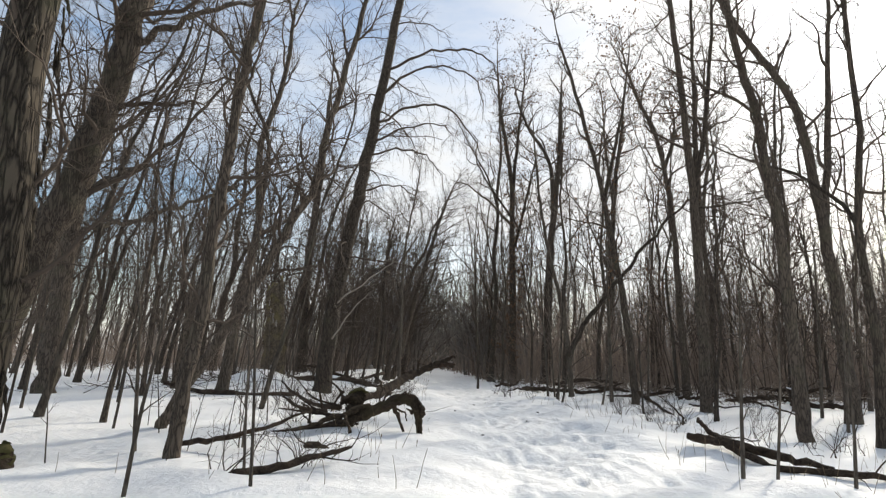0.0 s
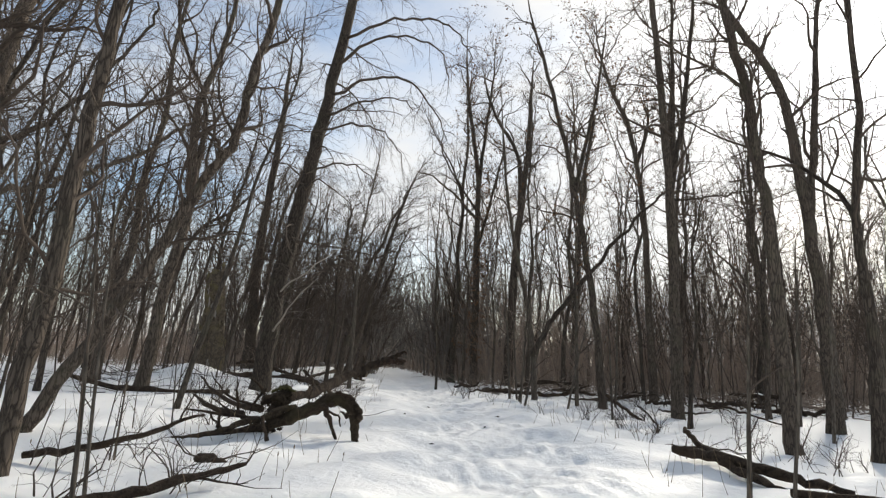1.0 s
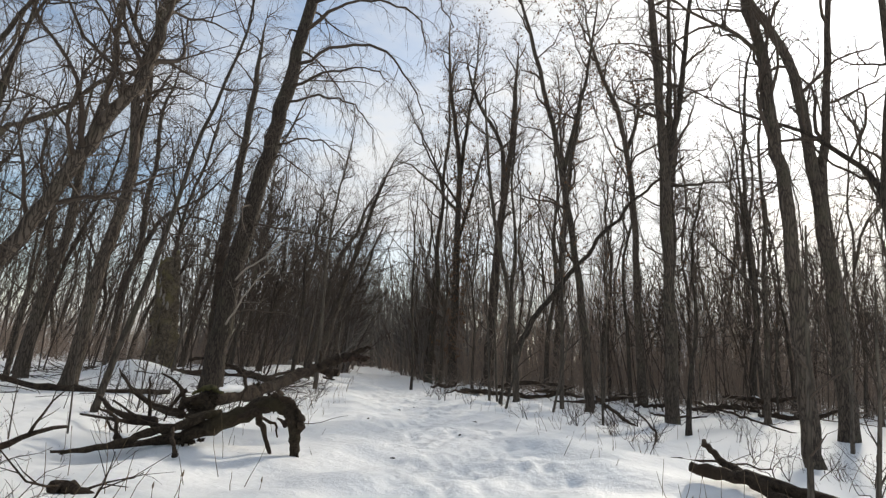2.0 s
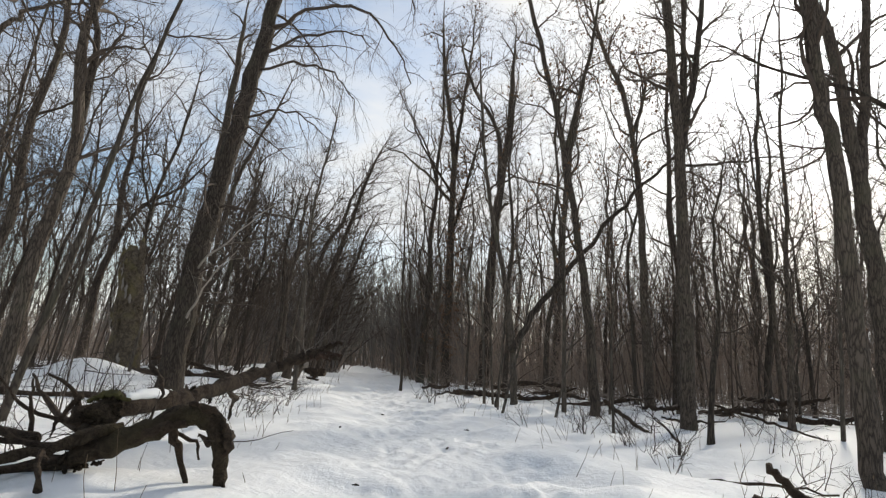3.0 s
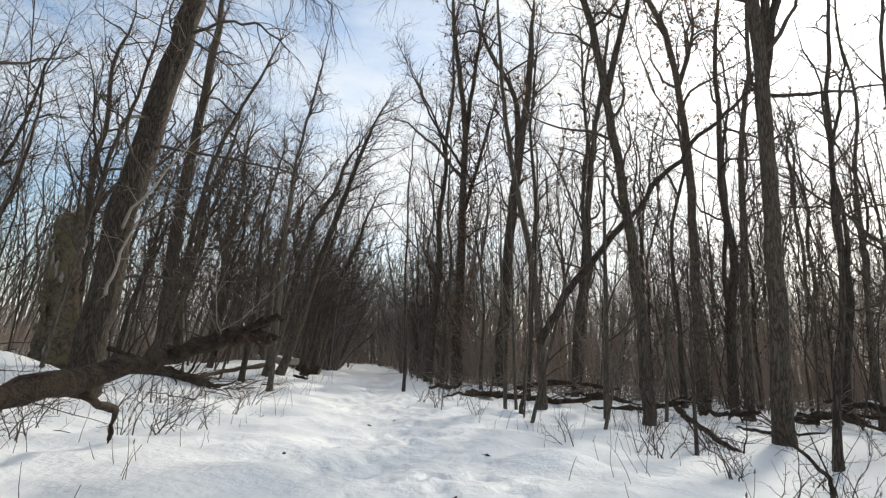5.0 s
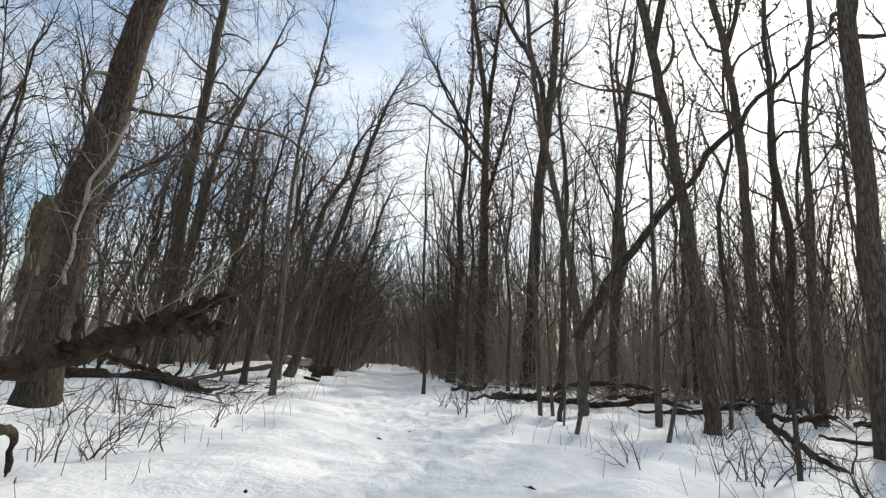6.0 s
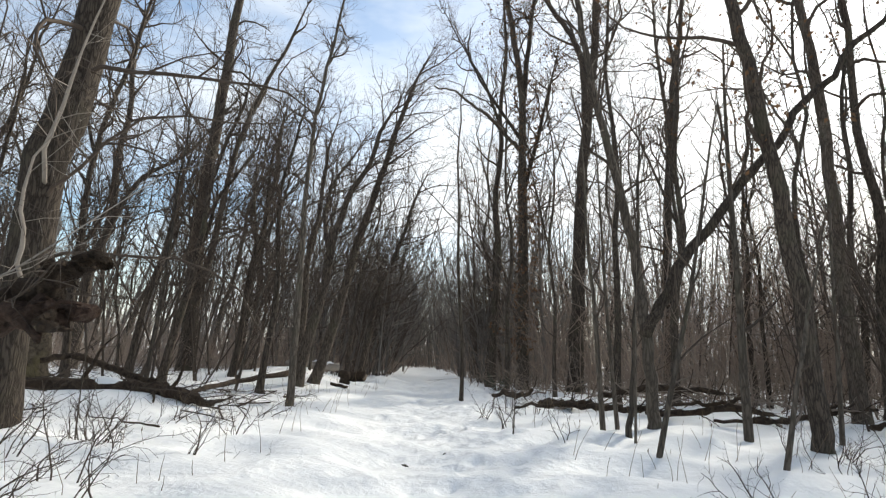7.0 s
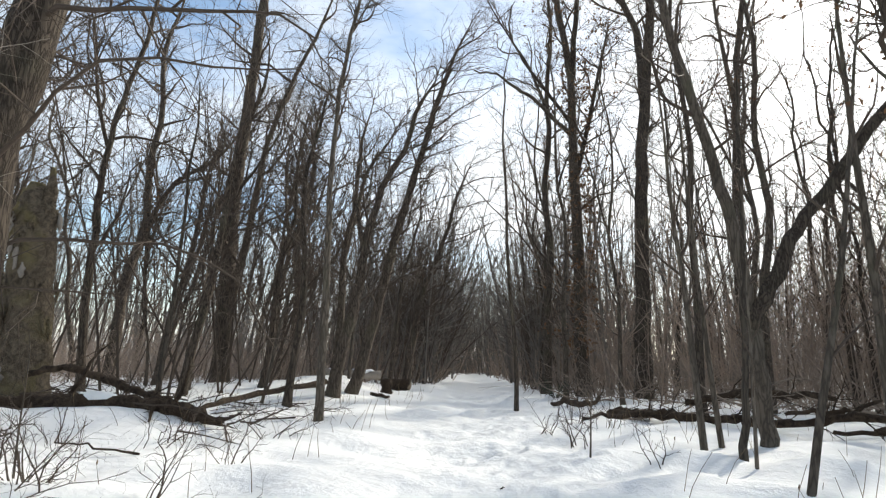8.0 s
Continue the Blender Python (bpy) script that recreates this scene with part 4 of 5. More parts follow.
    for k in range(10):
        p = trunk[0][rng.integers(30, len(trunk[0]) - 3)]
        way = (rng.normal(-0.1, 0.6), rng.normal(0.1, 0.5), rng.uniform(0.2, 0.9))
        br = shoot(rng, p, way, rng.uniform(0.7, 1.6), rng.uniform(0.005, 0.01), 7, -0.1, 0.12)
        fine = ramify(rng, br, 7, 0.5, 0.004, 4, 40, 0.1, 0.2)
        finer = [t for f in fine for t in ramify(rng, f, 3, 0.25, 0.003, 3, 40, 0.0, 0.2)]
        part("branch", joined(tubes([br], 5), tubes(fine, 3), tubes(finer, 3)), PALE_WOOD if k % 5 == 0 else TWIG, ob, "thin dead crown branch")
    for k in range(22):
        src = (arch, mass, trunk)[k % 3]
        p = src[0][rng.integers(3, len(src[0]) - 3)]
        tw = shoot(rng, p, rng.normal(0, 1, 3) * [1, 1, 0.6] + [0, 0, 0.3], rng.uniform(0.3, 0.8), 0.007, 7, -0.3, 0.13)
        part("rootlet", tubes([tw], 4), TWIG, ob)


build_uprooted()


# ---- logs lying on the snow ----
def log(label, pts, radii, seed, mat=None, snow=(), branches=0, category="fallen log", group=""):
    rng = np.random.default_rng(seed)
    o = np.array(pts[0])
    ob = thing("fallen_log", pose(*o), label, category, group)
    line = bent([tuple(np.array(p) - o) for p in pts], radii, rng, 5, 0.09, 0.035 if group else 0.015)
    body = part("trunk", knotty(tubes([line], 12), seed, radii[0] * 0.25, 3.5), mat or DEAD, ob)
    for a, b in snow:
        cp = capped_snow(line[0][a:b], line[1][a:b] * np.sin(np.linspace(0.25, 2.9, b - a)))
        part("snow", tubes([cp], 10), SNOW, body, "snow lying on the log")
    for br in ramify(rng, line, branches, 1.1, radii[0] * 0.35, 6, 55, 0.3, 0.2):
        fine = ramify(rng, br, 4, 0.5, 0.008, 3, 40, 0.1, 0.2)
        part("branch", joined(tubes([br], 6), tubes(fine, 3)), DEAD, ob)
    return ob


gz = lambda x, y, up: (x, y, float(ground_z(x, y)) + up)
log("broken dark log with a forked end lying on snow", [(4.7, 11.8, 0.28), (5.05, 11.4, 0.25), (5.42, 10.75, 0.2), (5.7, 10.2, 0.14), (6.1, 9.7, 0.08)], (0.07, 0.09, 0.08, 0.065, 0.04), 91)
log("short stub of broken branch leaning on a log", [(4.97, 11.95, 0.6), (5.03, 11.75, 0.42), (5.15, 11.4, 0.26)], (0.03, 0.045, 0.06), 92)
log("dark branch lying beside a broken log", [(5.15, 11.2, 0.2), (5.25, 10.4, 0.08), (5.4, 10.0, 0.02)], (0.055, 0.06, 0.04), 93)
log("thin dark branch lying on the snow", [(5.2, 9.6, 0.08), (6.0, 9.2, 0.1), (6.8, 9.0, 0.06)], (0.05, 0.05, 0.03), 94, branches=3)
log("long flat fallen trunk beside the big leaning tree", [(-6.6, 25.4, 0.42), (-5.6, 25.7, 0.5), (-4.5, 26.0, 0.52), (-3.7, 26.2, 0.48), (-3.2, 26.2, 0.4), (-2.7, 26.2, 0.28)], (0.15, 0.16, 0.16, 0.14, 0.11, 0.03), 95, branches=6, snow=((8, 14),))
log("crooked fallen limb across a flat trunk", [(-6.3, 26.4, 0.95), (-5.7, 26.6, 1.1), (-4.9, 26.6, 0.82), (-4.1, 26.5, 0.65), (-3.4, 26.4, 0.5)], (0.05, 0.065, 0.07, 0.06, 0.04), 96, branches=4)
log("thin fallen branch running over the snow", [(-3.9, 27.2, 0.3), (-3.9, 28.6, 0.45), (-3.6, 30.8, 0.6), (-3.2, 33.2, 0.75)], (0.04, 0.06, 0.07, 0.08), 97, branches=5)
log("long thin fallen stem lying in open snow", [(-9.2, 20.2, 0.45), (-7.9, 20.0, 0.2), (-6.2, 20.0, 0.17), (-4.7, 20.2, 0.26)], (0.06, 0.08, 0.08, 0.06), 98, branches=4)
log("dark branch reaching across the snow", [(-3.9, 9.4, 0.12), (-3.3, 9.5, 0.2), (-2.6, 9.7, 0.42), (-2.1, 9.9, 0.62)], (0.042, 0.038, 0.03, 0.015), 99, branches=2)
log("short forked branch half buried in snow", [(-2.5, 7.5, 0.05), (-2.1, 7.7, 0.12), (-1.6, 8.2, 0.2), (-1.2, 8.5, 0.3)], (0.05, 0.045, 0.04, 0.02), 100, branches=3)
log("mossy log end lying in the snow", [(-2.1, 9.85, 0.1), (-1.95, 9.8, 0.13), (-1.7, 9.75, 0.06)], (0.05, 0.06, 0.03), 101, branches=2)
log("thin fallen branch bowed over the snow", [(10.0, 21.8, 0.75), (10.5, 21.5, 0.61), (11.05, 21.1, 0.44), (11.7, 20.8, 0.25), (12.3, 20.5, 0.1)], (0.03, 0.035, 0.035, 0.03, 0.02), 102, branches=7)
log("dark fallen branch bending down into the snow", [(6.9, 21.6, 0.72), (7.15, 21.7, 0.52), (7.6, 21.8, 0.25), (7.9, 21.5, 0.05), (8.05, 21.1, -0.06)], (0.05, 0.055, 0.05, 0.04, 0.02), 104, branches=8)
log("hooked thin branch standing out of snow", [(6.78, 17.35, -0.1), (6.85, 17.5, 0.2), (6.7, 17.7, 0.42), (6.55, 17.9, 0.6)], (0.035, 0.03, 0.022, 0.01), 105, branches=3)
log("crooked branch lying at the foot of a tree", [(10.0, 24.9, 0.16), (10.4, 24.8, 0.1), (10.9, 24.5, 0.08), (11.6, 24.0, 0.2)], (0.03, 0.04, 0.04, 0.02), 106, branches=4)
log("thin twiggy branch lying on the snow", [gz(-3.5, 23.6, 0.1), gz(-3.0, 23.62, 0.11), gz(-2.5, 23.7, 0.06)], (0.008, 0.012, 0.014), 107, branches=3)
log("thin branch lying on the snow", [(5.6, 14.2, 0.06), (6.2, 14.0, 0.1), (7.0, 13.6, 0.05)], (0.02, 0.02, 0.012), 103, branches=3)
# the long barrier of fallen trunks at the thicket's edge
EDGE = "old fallen trunks at the thicket's edge"
rng = np.random.default_rng(55)
for k in range(15):
    f = rng.uniform(0.05, 1)
    x, y = 3.2 + 13.5 * f + rng.normal(0, 0.4), 33.2 - 7.4 * f ** 0.7 + rng.normal(0.4, 0.9)
    n_l, a = rng.uniform(1.6, 3.8), rng.normal(-0.35, 0.45)
    dx, dy = math.cos(a) * n_l * 0.5, math.sin(a) * n_l * 0.5
    r = rng.uniform(0.045, 0.105)
    up = rng.uniform(0.5, 2.2) * r + (rng.uniform(0.15, 0.5) if k >= 12 else 0)
    pts = [gz(x - dx, y - dy, up), gz(x - dx * 0.3, y - dy * 0.3 + rng.normal(0, 0.15), up + rng.uniform(0, 0.25)), gz(x + dx * 0.4, y + dy * 0.4, up + rng.uniform(0, 0.3)), gz(x + dx, y + dy, up + rng.uniform(-0.05, 0.5))]
    log(("dark rotten trunk lying among brush", "crooked dead trunk at the thicket's edge", "broken dead trunk half under brushwood")[k % 3], pts, (r * 0.7, r, r * 0.9, r * 0.5), 110 + k, branches=6, snow=((5, 9),) if k % 4 == 1 else (), group=EDGE)


# ---- sawn pieces by the path ----
def sawn_log(label, a, b, r, seed, snow=True, mat=None):
    rng = np.random.default_rng(seed)
    ob = thing("sawn_log", pose(*a), label, "sawn log")
    d = np.array(b) - np.array(a)
    line = bent([(0, 0, 0), tuple(d * 0.5), tuple(d)], (r, r * 0.97, r * 0.92), rng, 5, 0.03)
    body = part("trunk", knotty(tubes([line], 16), seed, 0.03, 3), mat or DEAD, ob)
    end = unit(d)
    face = [(d + end * 0.004, 0.0005), (d + end * 0.004, r * 0.8), (d + end * 0.012, r * 0.78), (d + end * 0.012, 0.0005)]
    part("cut_face", tubes([(np.array([f[0] + end * 0.0005 * i for i, f in enumerate(face)]), np.array([f[1] for f in face]))], 16), CUT, body, "weathered sawn end")
    if snow:
        cp = capped_snow(line[0][1:-1], line[1][1:-1] * np.sin(np.linspace(0.35, 2.8, len(line[0]) - 2)), 0.6, 0.85)
        part("snow", knotty(tubes([cp], 12), 2, 0.03, 3), SNOW, body, "thick snow lying on the log")
    return ob


sawn_log("bleached sawn log capped with thick snow", (-4.05, 38.3, 0.86), (-2.8, 38.7, 0.88), 0.15, 121, mat=PALE_WOOD)
sawn_log("short bleached log end under a lump of snow", (-4.5, 37.6, 0.88), (-4.2, 38.0, 0.96), 0.17, 126, mat=PALE_WOOD)
sawn_log("thick short sawn log piece beside the path", (-3.15, 41.3, 0.46), (-2.1, 40.9, 0.48), 0.24, 122, snow=False)
sawn_log("slanting broken log half buried under snow", (-3.5, 36.6, 0.5), (-2.75, 36.4, 0.16), 0.1, 123, snow=False)
sawn_log("upright sawn stump beside the path", (-2.27, 37.2, 0.05), (-2.28, 37.22, 0.7), 0.19, 124, snow=False)
sawn_log("thin sawn pole lying in snow", gz(-2.42, 35.5, 0.04), gz(-1.85, 35.4, 0.03), 0.055, 125, snow=False)


# ---- saplings, shrubs and stalks ----
def sapling(x, y, height, r, lean, seed, label="thin bare sapling standing in snow", twigs=9):
    rng = np.random.default_rng(seed)
    ob = thing("sapling", on_snow(x, y), label, "sapling", "bare saplings in the snow")
    n = 9
    z = np.concatenate([[-0.2], np.linspace(0.05, height, n - 1)])
    w = np.cumsum(rng.normal(0, 0.02 * height / 3, (n, 2)), 0) * np.clip(z / height, 0, 1)[:, None]
    line = (np.stack([lean * z + w[:, 0], w[:, 1], z], 1), r * (1 - 0.75 * np.clip(z / height, 0, 1)))
    part("stem", tubes([line], 7), BARK_SMOOTH, ob)
    b1 = ramify(rng, line, twigs, height * 0.2, r * 0.5, 5, 40, 0.4, 0.16, 0.3)
    b2 = [t for b in b1 for t in ramify(rng, b, 4, height * 0.09, 0.004, 3, 38, 0.2, 0.18)]
    part("crown", joined(tubes(b1, 4), tubes(b2, 3)), TWIG, ob)
    return ob


SAP = [(-6.06, 11.5, 4.2, 0.026, 0.1), (-4.37, 8.95, 3.6, 0.034, -0.06), (-3.25, 6.55, 3.0, 0.025, 0.09), (-2.05, 6.9, 3.2, 0.022, -0.03), (-2.45, 7.9, 2.8, 0.02, -0.05),
       (4.5, 9.3, 2.9, 0.034, 0.0), (4.85, 9.0, 2.4, 0.026, 0.06), (5.76, 8.7, 2.3, 0.028, 0.05), (11.3, 17.2, 5.0, 0.05, 0.05), (-10.8, 20.4, 6, 0.05, 0.09), (-11.4, 16.8, 4.5, 0.04, 0.04),
       (12.7, 20.6, 6, 0.06, 0.03),
       (5.84, 22.4, 3.4, 0.04, 0.18), (7.3, 26.4, 8.0, 0.09, -0.01), (4.5, 26.0, 5.5, 0.055, -0.06), (6.65, 20.3, 3.2, 0.038, -0.05), (8.7, 25.9, 6.0, 0.05, 0.05),
       (4.5, 23.0, 5.2, 0.043, 0.2), (4.84, 26.3, 6.0, 0.045, -0.09), (4.72, 24.75, 3.5, 0.025, 0.02), (2.77, 24.85, 1.1, 0.014, 0.02), (-3.7, 37.6, 7, 0.06, 0.07), (-4.1, 31.1, 5.5, 0.045, 0.19),
       (-6.2, 24.6, 6.0, 0.05, 0.08), (-8.6, 25.2, 6.5, 0.055, 0.1), (-5.4, 28.8, 7.0, 0.06, 0.05), (-7.0, 33.0, 7.5, 0.06, 0.06), (-2.9, 22.35, 1.3, 0.012, -0.04), (-9.4, 13.8, 4.6, 0.035, 0.06), (-8.2, 15.6, 5.0, 0.04, 0.1), (-7.2, 10.2, 3.5, 0.025, 0.05)]
for k, (x, y, h, r, ln) in enumerate(SAP):
    sapling(x, y, h, r, ln, 300 + k)


rng = np.random.default_rng(77)
for k in range(26):
    y = rng.uniform(7.2, 21)
    x = -1.9 - 0.12 * y - abs(rng.normal(0, 1.9))
    sapling(x, y, rng.uniform(0.9, 2.6), rng.uniform(0.008, 0.016), rng.normal(0.08, 0.12), 700 + k, "thin bare stem poking out of snow", 6)


def shrub(x, y, height, stems, seed, lean=0.0, label="bare twiggy shrub poking out of snow"):
    rng = np.random.default_rng(seed)
    ob = thing("shrub", on_snow(x, y), label, "shrub", "bare shrubs in the snow")
    for s in range(stems):
        a = rng.uniform(0, 6.28)
        line = shoot(rng, np.array([rng.normal(0, 0.1), rng.normal(0, 0.1), -0.1]), (math.cos(a) * 0.45 + lean, math.sin(a) * 0.3, 1.0), height * rng.uniform(0.6, 1.15), rng.uniform(0.0055, 0.012), 8, -0.15, 0.23, 0.25)
        b1 = ramify(rng, line, 6, height * 0.35, 0.0045, 5, 42, 0.1, 0.3)
        b1 += [t for b in b1 for t in ramify(rng, b, 2, height * 0.14, 0.003, 3, 42, 0.1, 0.3)]
        part("stem", joined(tubes([line], 5), tubes(b1, 3)), TWIG, ob)
    return ob


SHR = [(5.9, 15.7, 0.75, 4, -0.1), (6.3, 18.5, 0.95, 5, -0.5), (6.6, 18.9, 0.9, 4, -0.4), (6.2, 16.45, 0.8, 4, 0.0), (6.6, 16.9, 1.0, 4, 0.2), (7.7, 15.2, 1.0, 4, -0.1), (-1.5, 19.1, 0.95, 6, 0.1), (-1.85, 20.4, 1.15, 6, 0.45), (-1.1, 19.6, 0.8, 4, 0.2),
       (-1.35, 23.6, 0.75, 5, 0.0), (-2.2, 21.6, 1.1, 6, 0.5), (-1.3, 21.9, 1.0, 5, 0.6), (2.8, 27.0, 0.85, 6, -0.1), (2.4, 27.9, 0.8, 5, 0.0), (3.6, 24.8, 0.8, 3, -0.15), (4.4, 20.2, 0.95, 3, -0.1), (6.0, 20.9, 0.9, 3, -0.1), (7.0, 20.9, 0.9, 4, -0.2),
       (-2.7, 7.85, 1.1, 5, 0.1), (-1.95, 8.45, 0.9, 5, 0.0), (-1.7, 8.3, 0.8, 5, 0.2), (-3.2, 10.3, 0.9, 4, 0.0), (-2.6, 17.9, 0.9, 5, 0.1), (-2.0, 19.0, 0.8, 5, 0.2), (-3.4, 18.6, 1.0, 6, 0.0), (-1.8, 26.0, 0.9, 5, 0.1), (-3.0, 21.0, 1.2, 6, 0.2),
       (6.9, 12.9, 0.8, 4, 0.0), (7.6, 12.0, 1.0, 5, 0.1), (8.4, 13.0, 1.0, 5, 0.0), (9.6, 18.6, 1.0, 5, -0.1), (8.2, 22.8, 1.0, 6, 0.0), (9.6, 22.2, 1.0, 5, 0.1), (10.9, 21.6, 1.1, 5, 0.0), (7.2, 23.6, 0.9, 5, 0.0), (3.1, 29.6, 0.9, 6, 0.0), (3.6, 28.6, 0.9, 6, 0.0)]
for k, (x, y, h, n, ln) in enumerate(SHR):
    shrub(x, y, h, n, 400 + k, ln)


rng = np.random.default_rng(78)
for k in range(34):
    y = rng.uniform(13.5, 29)
    x = -1.9 - 0.03 * y - abs(rng.normal(0, 2.2))
    if abs(x + 1.6) < 1.3 and abs(y - 13.2) < 1.6 or math.hypot(x + 4.55, y - 22.9) < 0.7:
        continue
    shrub(x, y, rng.uniform(0.5, 1.2), int(rng.integers(3, 6)), 460 + k, rng.normal(0.1, 0.25))
for k in range(16):
    y = rng.uniform(11.5, 24)
    x = trail_x(y) + 3.8 + abs(rng.normal(0, 2.4))
    shrub(x, y, rng.uniform(0.5, 1.1), int(rng.integers(2, 5)), 500 + k, rng.normal(-0.05, 0.2))


def evergreen_shrub(x, y, seed):
    """A low needle shrub: arching stems set with many short needles."""
    rng = np.random.default_rng(seed)
    ob = thing("evergreen_shrub", on_snow(x, y), "low dull green evergreen shrub half under brush", "shrub")
    stems, needles = [], []
    for k in range(14):
        a = rng.uniform(0, 6.28)
        st = shoot(rng, np.array([0, 0, 0.0]), (math.cos(a), math.sin(a) * 0.7, 0.9), rng.uniform(0.5, 0.95), 0.01, 7, -0.5, 0.15)
        stems.append(st)
        for q in range(46):
            p, d = along(st[0], rng.uniform(0.15, 0.99))
            needles.append(shoot(rng, p, d + rng.normal(0, 0.7, 3), rng.uniform(0.06, 0.13), 0.005, 2, 0.0, 0.1, 0.2))
    part("stem", tubes(stems, 4), TWIG, ob)
    part("needles", tubes(needles, 3), NEEDLE, ob, "dull green needles")


evergreen_shrub(3.45, 38.6, 801)


def mossy_stump(x, y):
    rng = np.random.default_rng(805)
    ob = thing("mossy_stump", on_snow(x, y), "low rotten stump covered in yellow-green moss", "stump")
    line = bent([(0, 0, -0.15), (0, 0, 0.05), (0.02, 0, 0.2), (0.04, 0.02, 0.28)], (0.17, 0.15, 0.12, 0.03), rng, 4, 0.06)
    wood = part("stump", knotty(tubes([line], 16), 3, 0.04, 6), DEAD, ob)
    cap = bent([(0.0, 0, 0.12), (0.02, 0, 0.24), (0.04, 0.02, 0.31)], (0.15, 0.13, 0.03), rng, 4, 0.06)
    part("moss", knotty(tubes([cap], 16), 8, 0.03, 9), MOSS, wood, "yellow-green moss cap")


mossy_stump(-5.45, 7.75)


def bark_chips():
    """Bits of bark and leaf dropped on the path, each a thing of its own."""
    rng = np.random.default_rng(811)
    for x, y in ((1.69, 11.32), (2.24, 16.2), (1.6, 11.0), (1.8, 20.4), (2.26, 15.54), (4.05, 23.2), (1.2, 22.64), (2.76, 25.4), (-1.5, 25.6), (1.69, 23.61), (0.4, 17.8), (0.9, 13.2), (2.9, 18.6), (-0.4, 20.2)):
        ob = thing("bark_chip", on_snow(x, y) @ pose(0, 0, 0.012, rng.normal(0, 8), rng.normal(0, 8), rng.uniform(0, 360)), "dark flake of bark dropped on snow", "bark chip", "bark flakes on the snow")
        ln = rng.uniform(0.03, 0.07)
        line = bent([(-ln, 0, 0), (0, rng.normal(0, 0.01), 0.006), (ln, 0, 0.002)], (0.006, 0.014, 0.005), rng, 3, 0.2, 0.002)
        part("flake", tubes([line], 6), DEAD, ob)


bark_chips()


def stalks():
    """Dry weed stalks scattered along both sides of the path."""
    rng = np.random.default_rng(9)
    lines, heads = [], []
    for k in range(520):
        y = rng.uniform(6.5, 40)
        side = rng.choice([-1, 1])
        x = trail_x(y) + side * (1.9 + abs(rng.normal(0, 2.6)))
        h = rng.uniform(0.15, 0.65)
        base = np.array([x, y, float(ground_z(x, y)) - 0.05])
        lines.append(shoot(rng, base, (rng.normal(0, 0.25), rng.normal(0, 0.25), 1), h, 0.0045, 4, -0.1, 0.1, 0.5))
        if k % 11 == 0:
            heads.append((np.array([lines[-1][0][-1], lines[-1][0][-1] + [0, 0, 0.02], lines[-1][0][-1] + [0.005, 0, 0.05]]), np.array([0.005, 0.009, 0.002])))
    ob = new("weed_stalks", mesh_of("weed_stalks", joined(tubes(lines, 3), tubes(heads, 5)), STALK))
    tagged(ob, "dry brown weed stalks poking out of the snow", "dry weeds", kind="stuff")


stalks()

# ---- the woods behind: repeated trees ----
VARIANTS = []
for k in range(16):
    rng = np.random.default_rng(100 + k)
    low = k % 3 == 2
    h = rng.uniform(6, 10) if low else rng.uniform(13, 22)
    forks = tuple((rng.uniform(0.25, 0.6) * h, rng.uniform(-0.5, 0.5), rng.uniform(-0.4, 0.4), h * 0.5) for _ in range(1 + k % 3))
    VARIANTS.append(dict(seed=200 + k, height=h, r=rng.uniform(0.04, 0.07) if low else rng.uniform(0.07, 0.17), lean=rng.uniform(-0.05, 0.05), bow=rng.uniform(-0.008, 0.008), forks=forks, clear=rng.uniform(0.18, 0.32),
                         limbs=14, limb_len=rng.uniform(1.6, 2.2) if low else rng.uniform(2.0, 2.9), sub=5, twigs=4, light=True, lift=rng.uniform(36, 62), wobble=0.2, flare=0.35, twig_r=0.0085, limb_r=0.29))
MAIN = [(o.location.x, o.location.y) for o in scene.objects if o.name.startswith("tree") and not o.parent]
rng = np.random.default_rng(11)
spots, tries, first = list(MAIN), 0, {}
while len(spots) < 184 and tries < 20000:
    tries += 1
    ang, dist = rng.uniform(-0.8, 0.85), 20 + 50 * rng.uniform(0, 1) ** 0.75
    x, y = dist * math.sin(ang), dist * math.cos(ang)
    off = x - trail_x(y)
    if off < 0 and (off > -(3.6 if y < 44 else 2.3) or (x > -13 and y < 33) or rng.uniform() < 0.35):
        continue
    if off > 0 and (off < (3.4 if y < 44 else 2.3) or (x < 12 and y < 30)):
        continue
    if min((x - a) ** 2 + (y - b) ** 2 for a, b in spots) < 1.6:
        continue
    spots.append((x, y))
    k = int(rng.integers(len(VARIANTS)))
    if -10 < off < 0 and y < 62:        # low young growth beside the path
        k = 2 + 3 * (k % 5)
    inward = (5 if off < 0 else -1.5) * math.exp(-abs(off) / 14)
    place = on_snow(x, y) @ pose(0, 0, 0, rng.normal(0, 3), rng.normal(inward, 3.2), 0) @ pose(0, 0, 0, 0, 0, rng.uniform(0, 360))
    if k in first:
        copy_thing(first[k], place)
    else:
        first[k] = tree(place, "slim bare tree standing in the snowy woods", bark_mat=BARK if k % 2 else BARK_SMOOTH, group="trees of the woods", leaves=160 if k % 4 == 1 else 0, **VARIANTS[k])


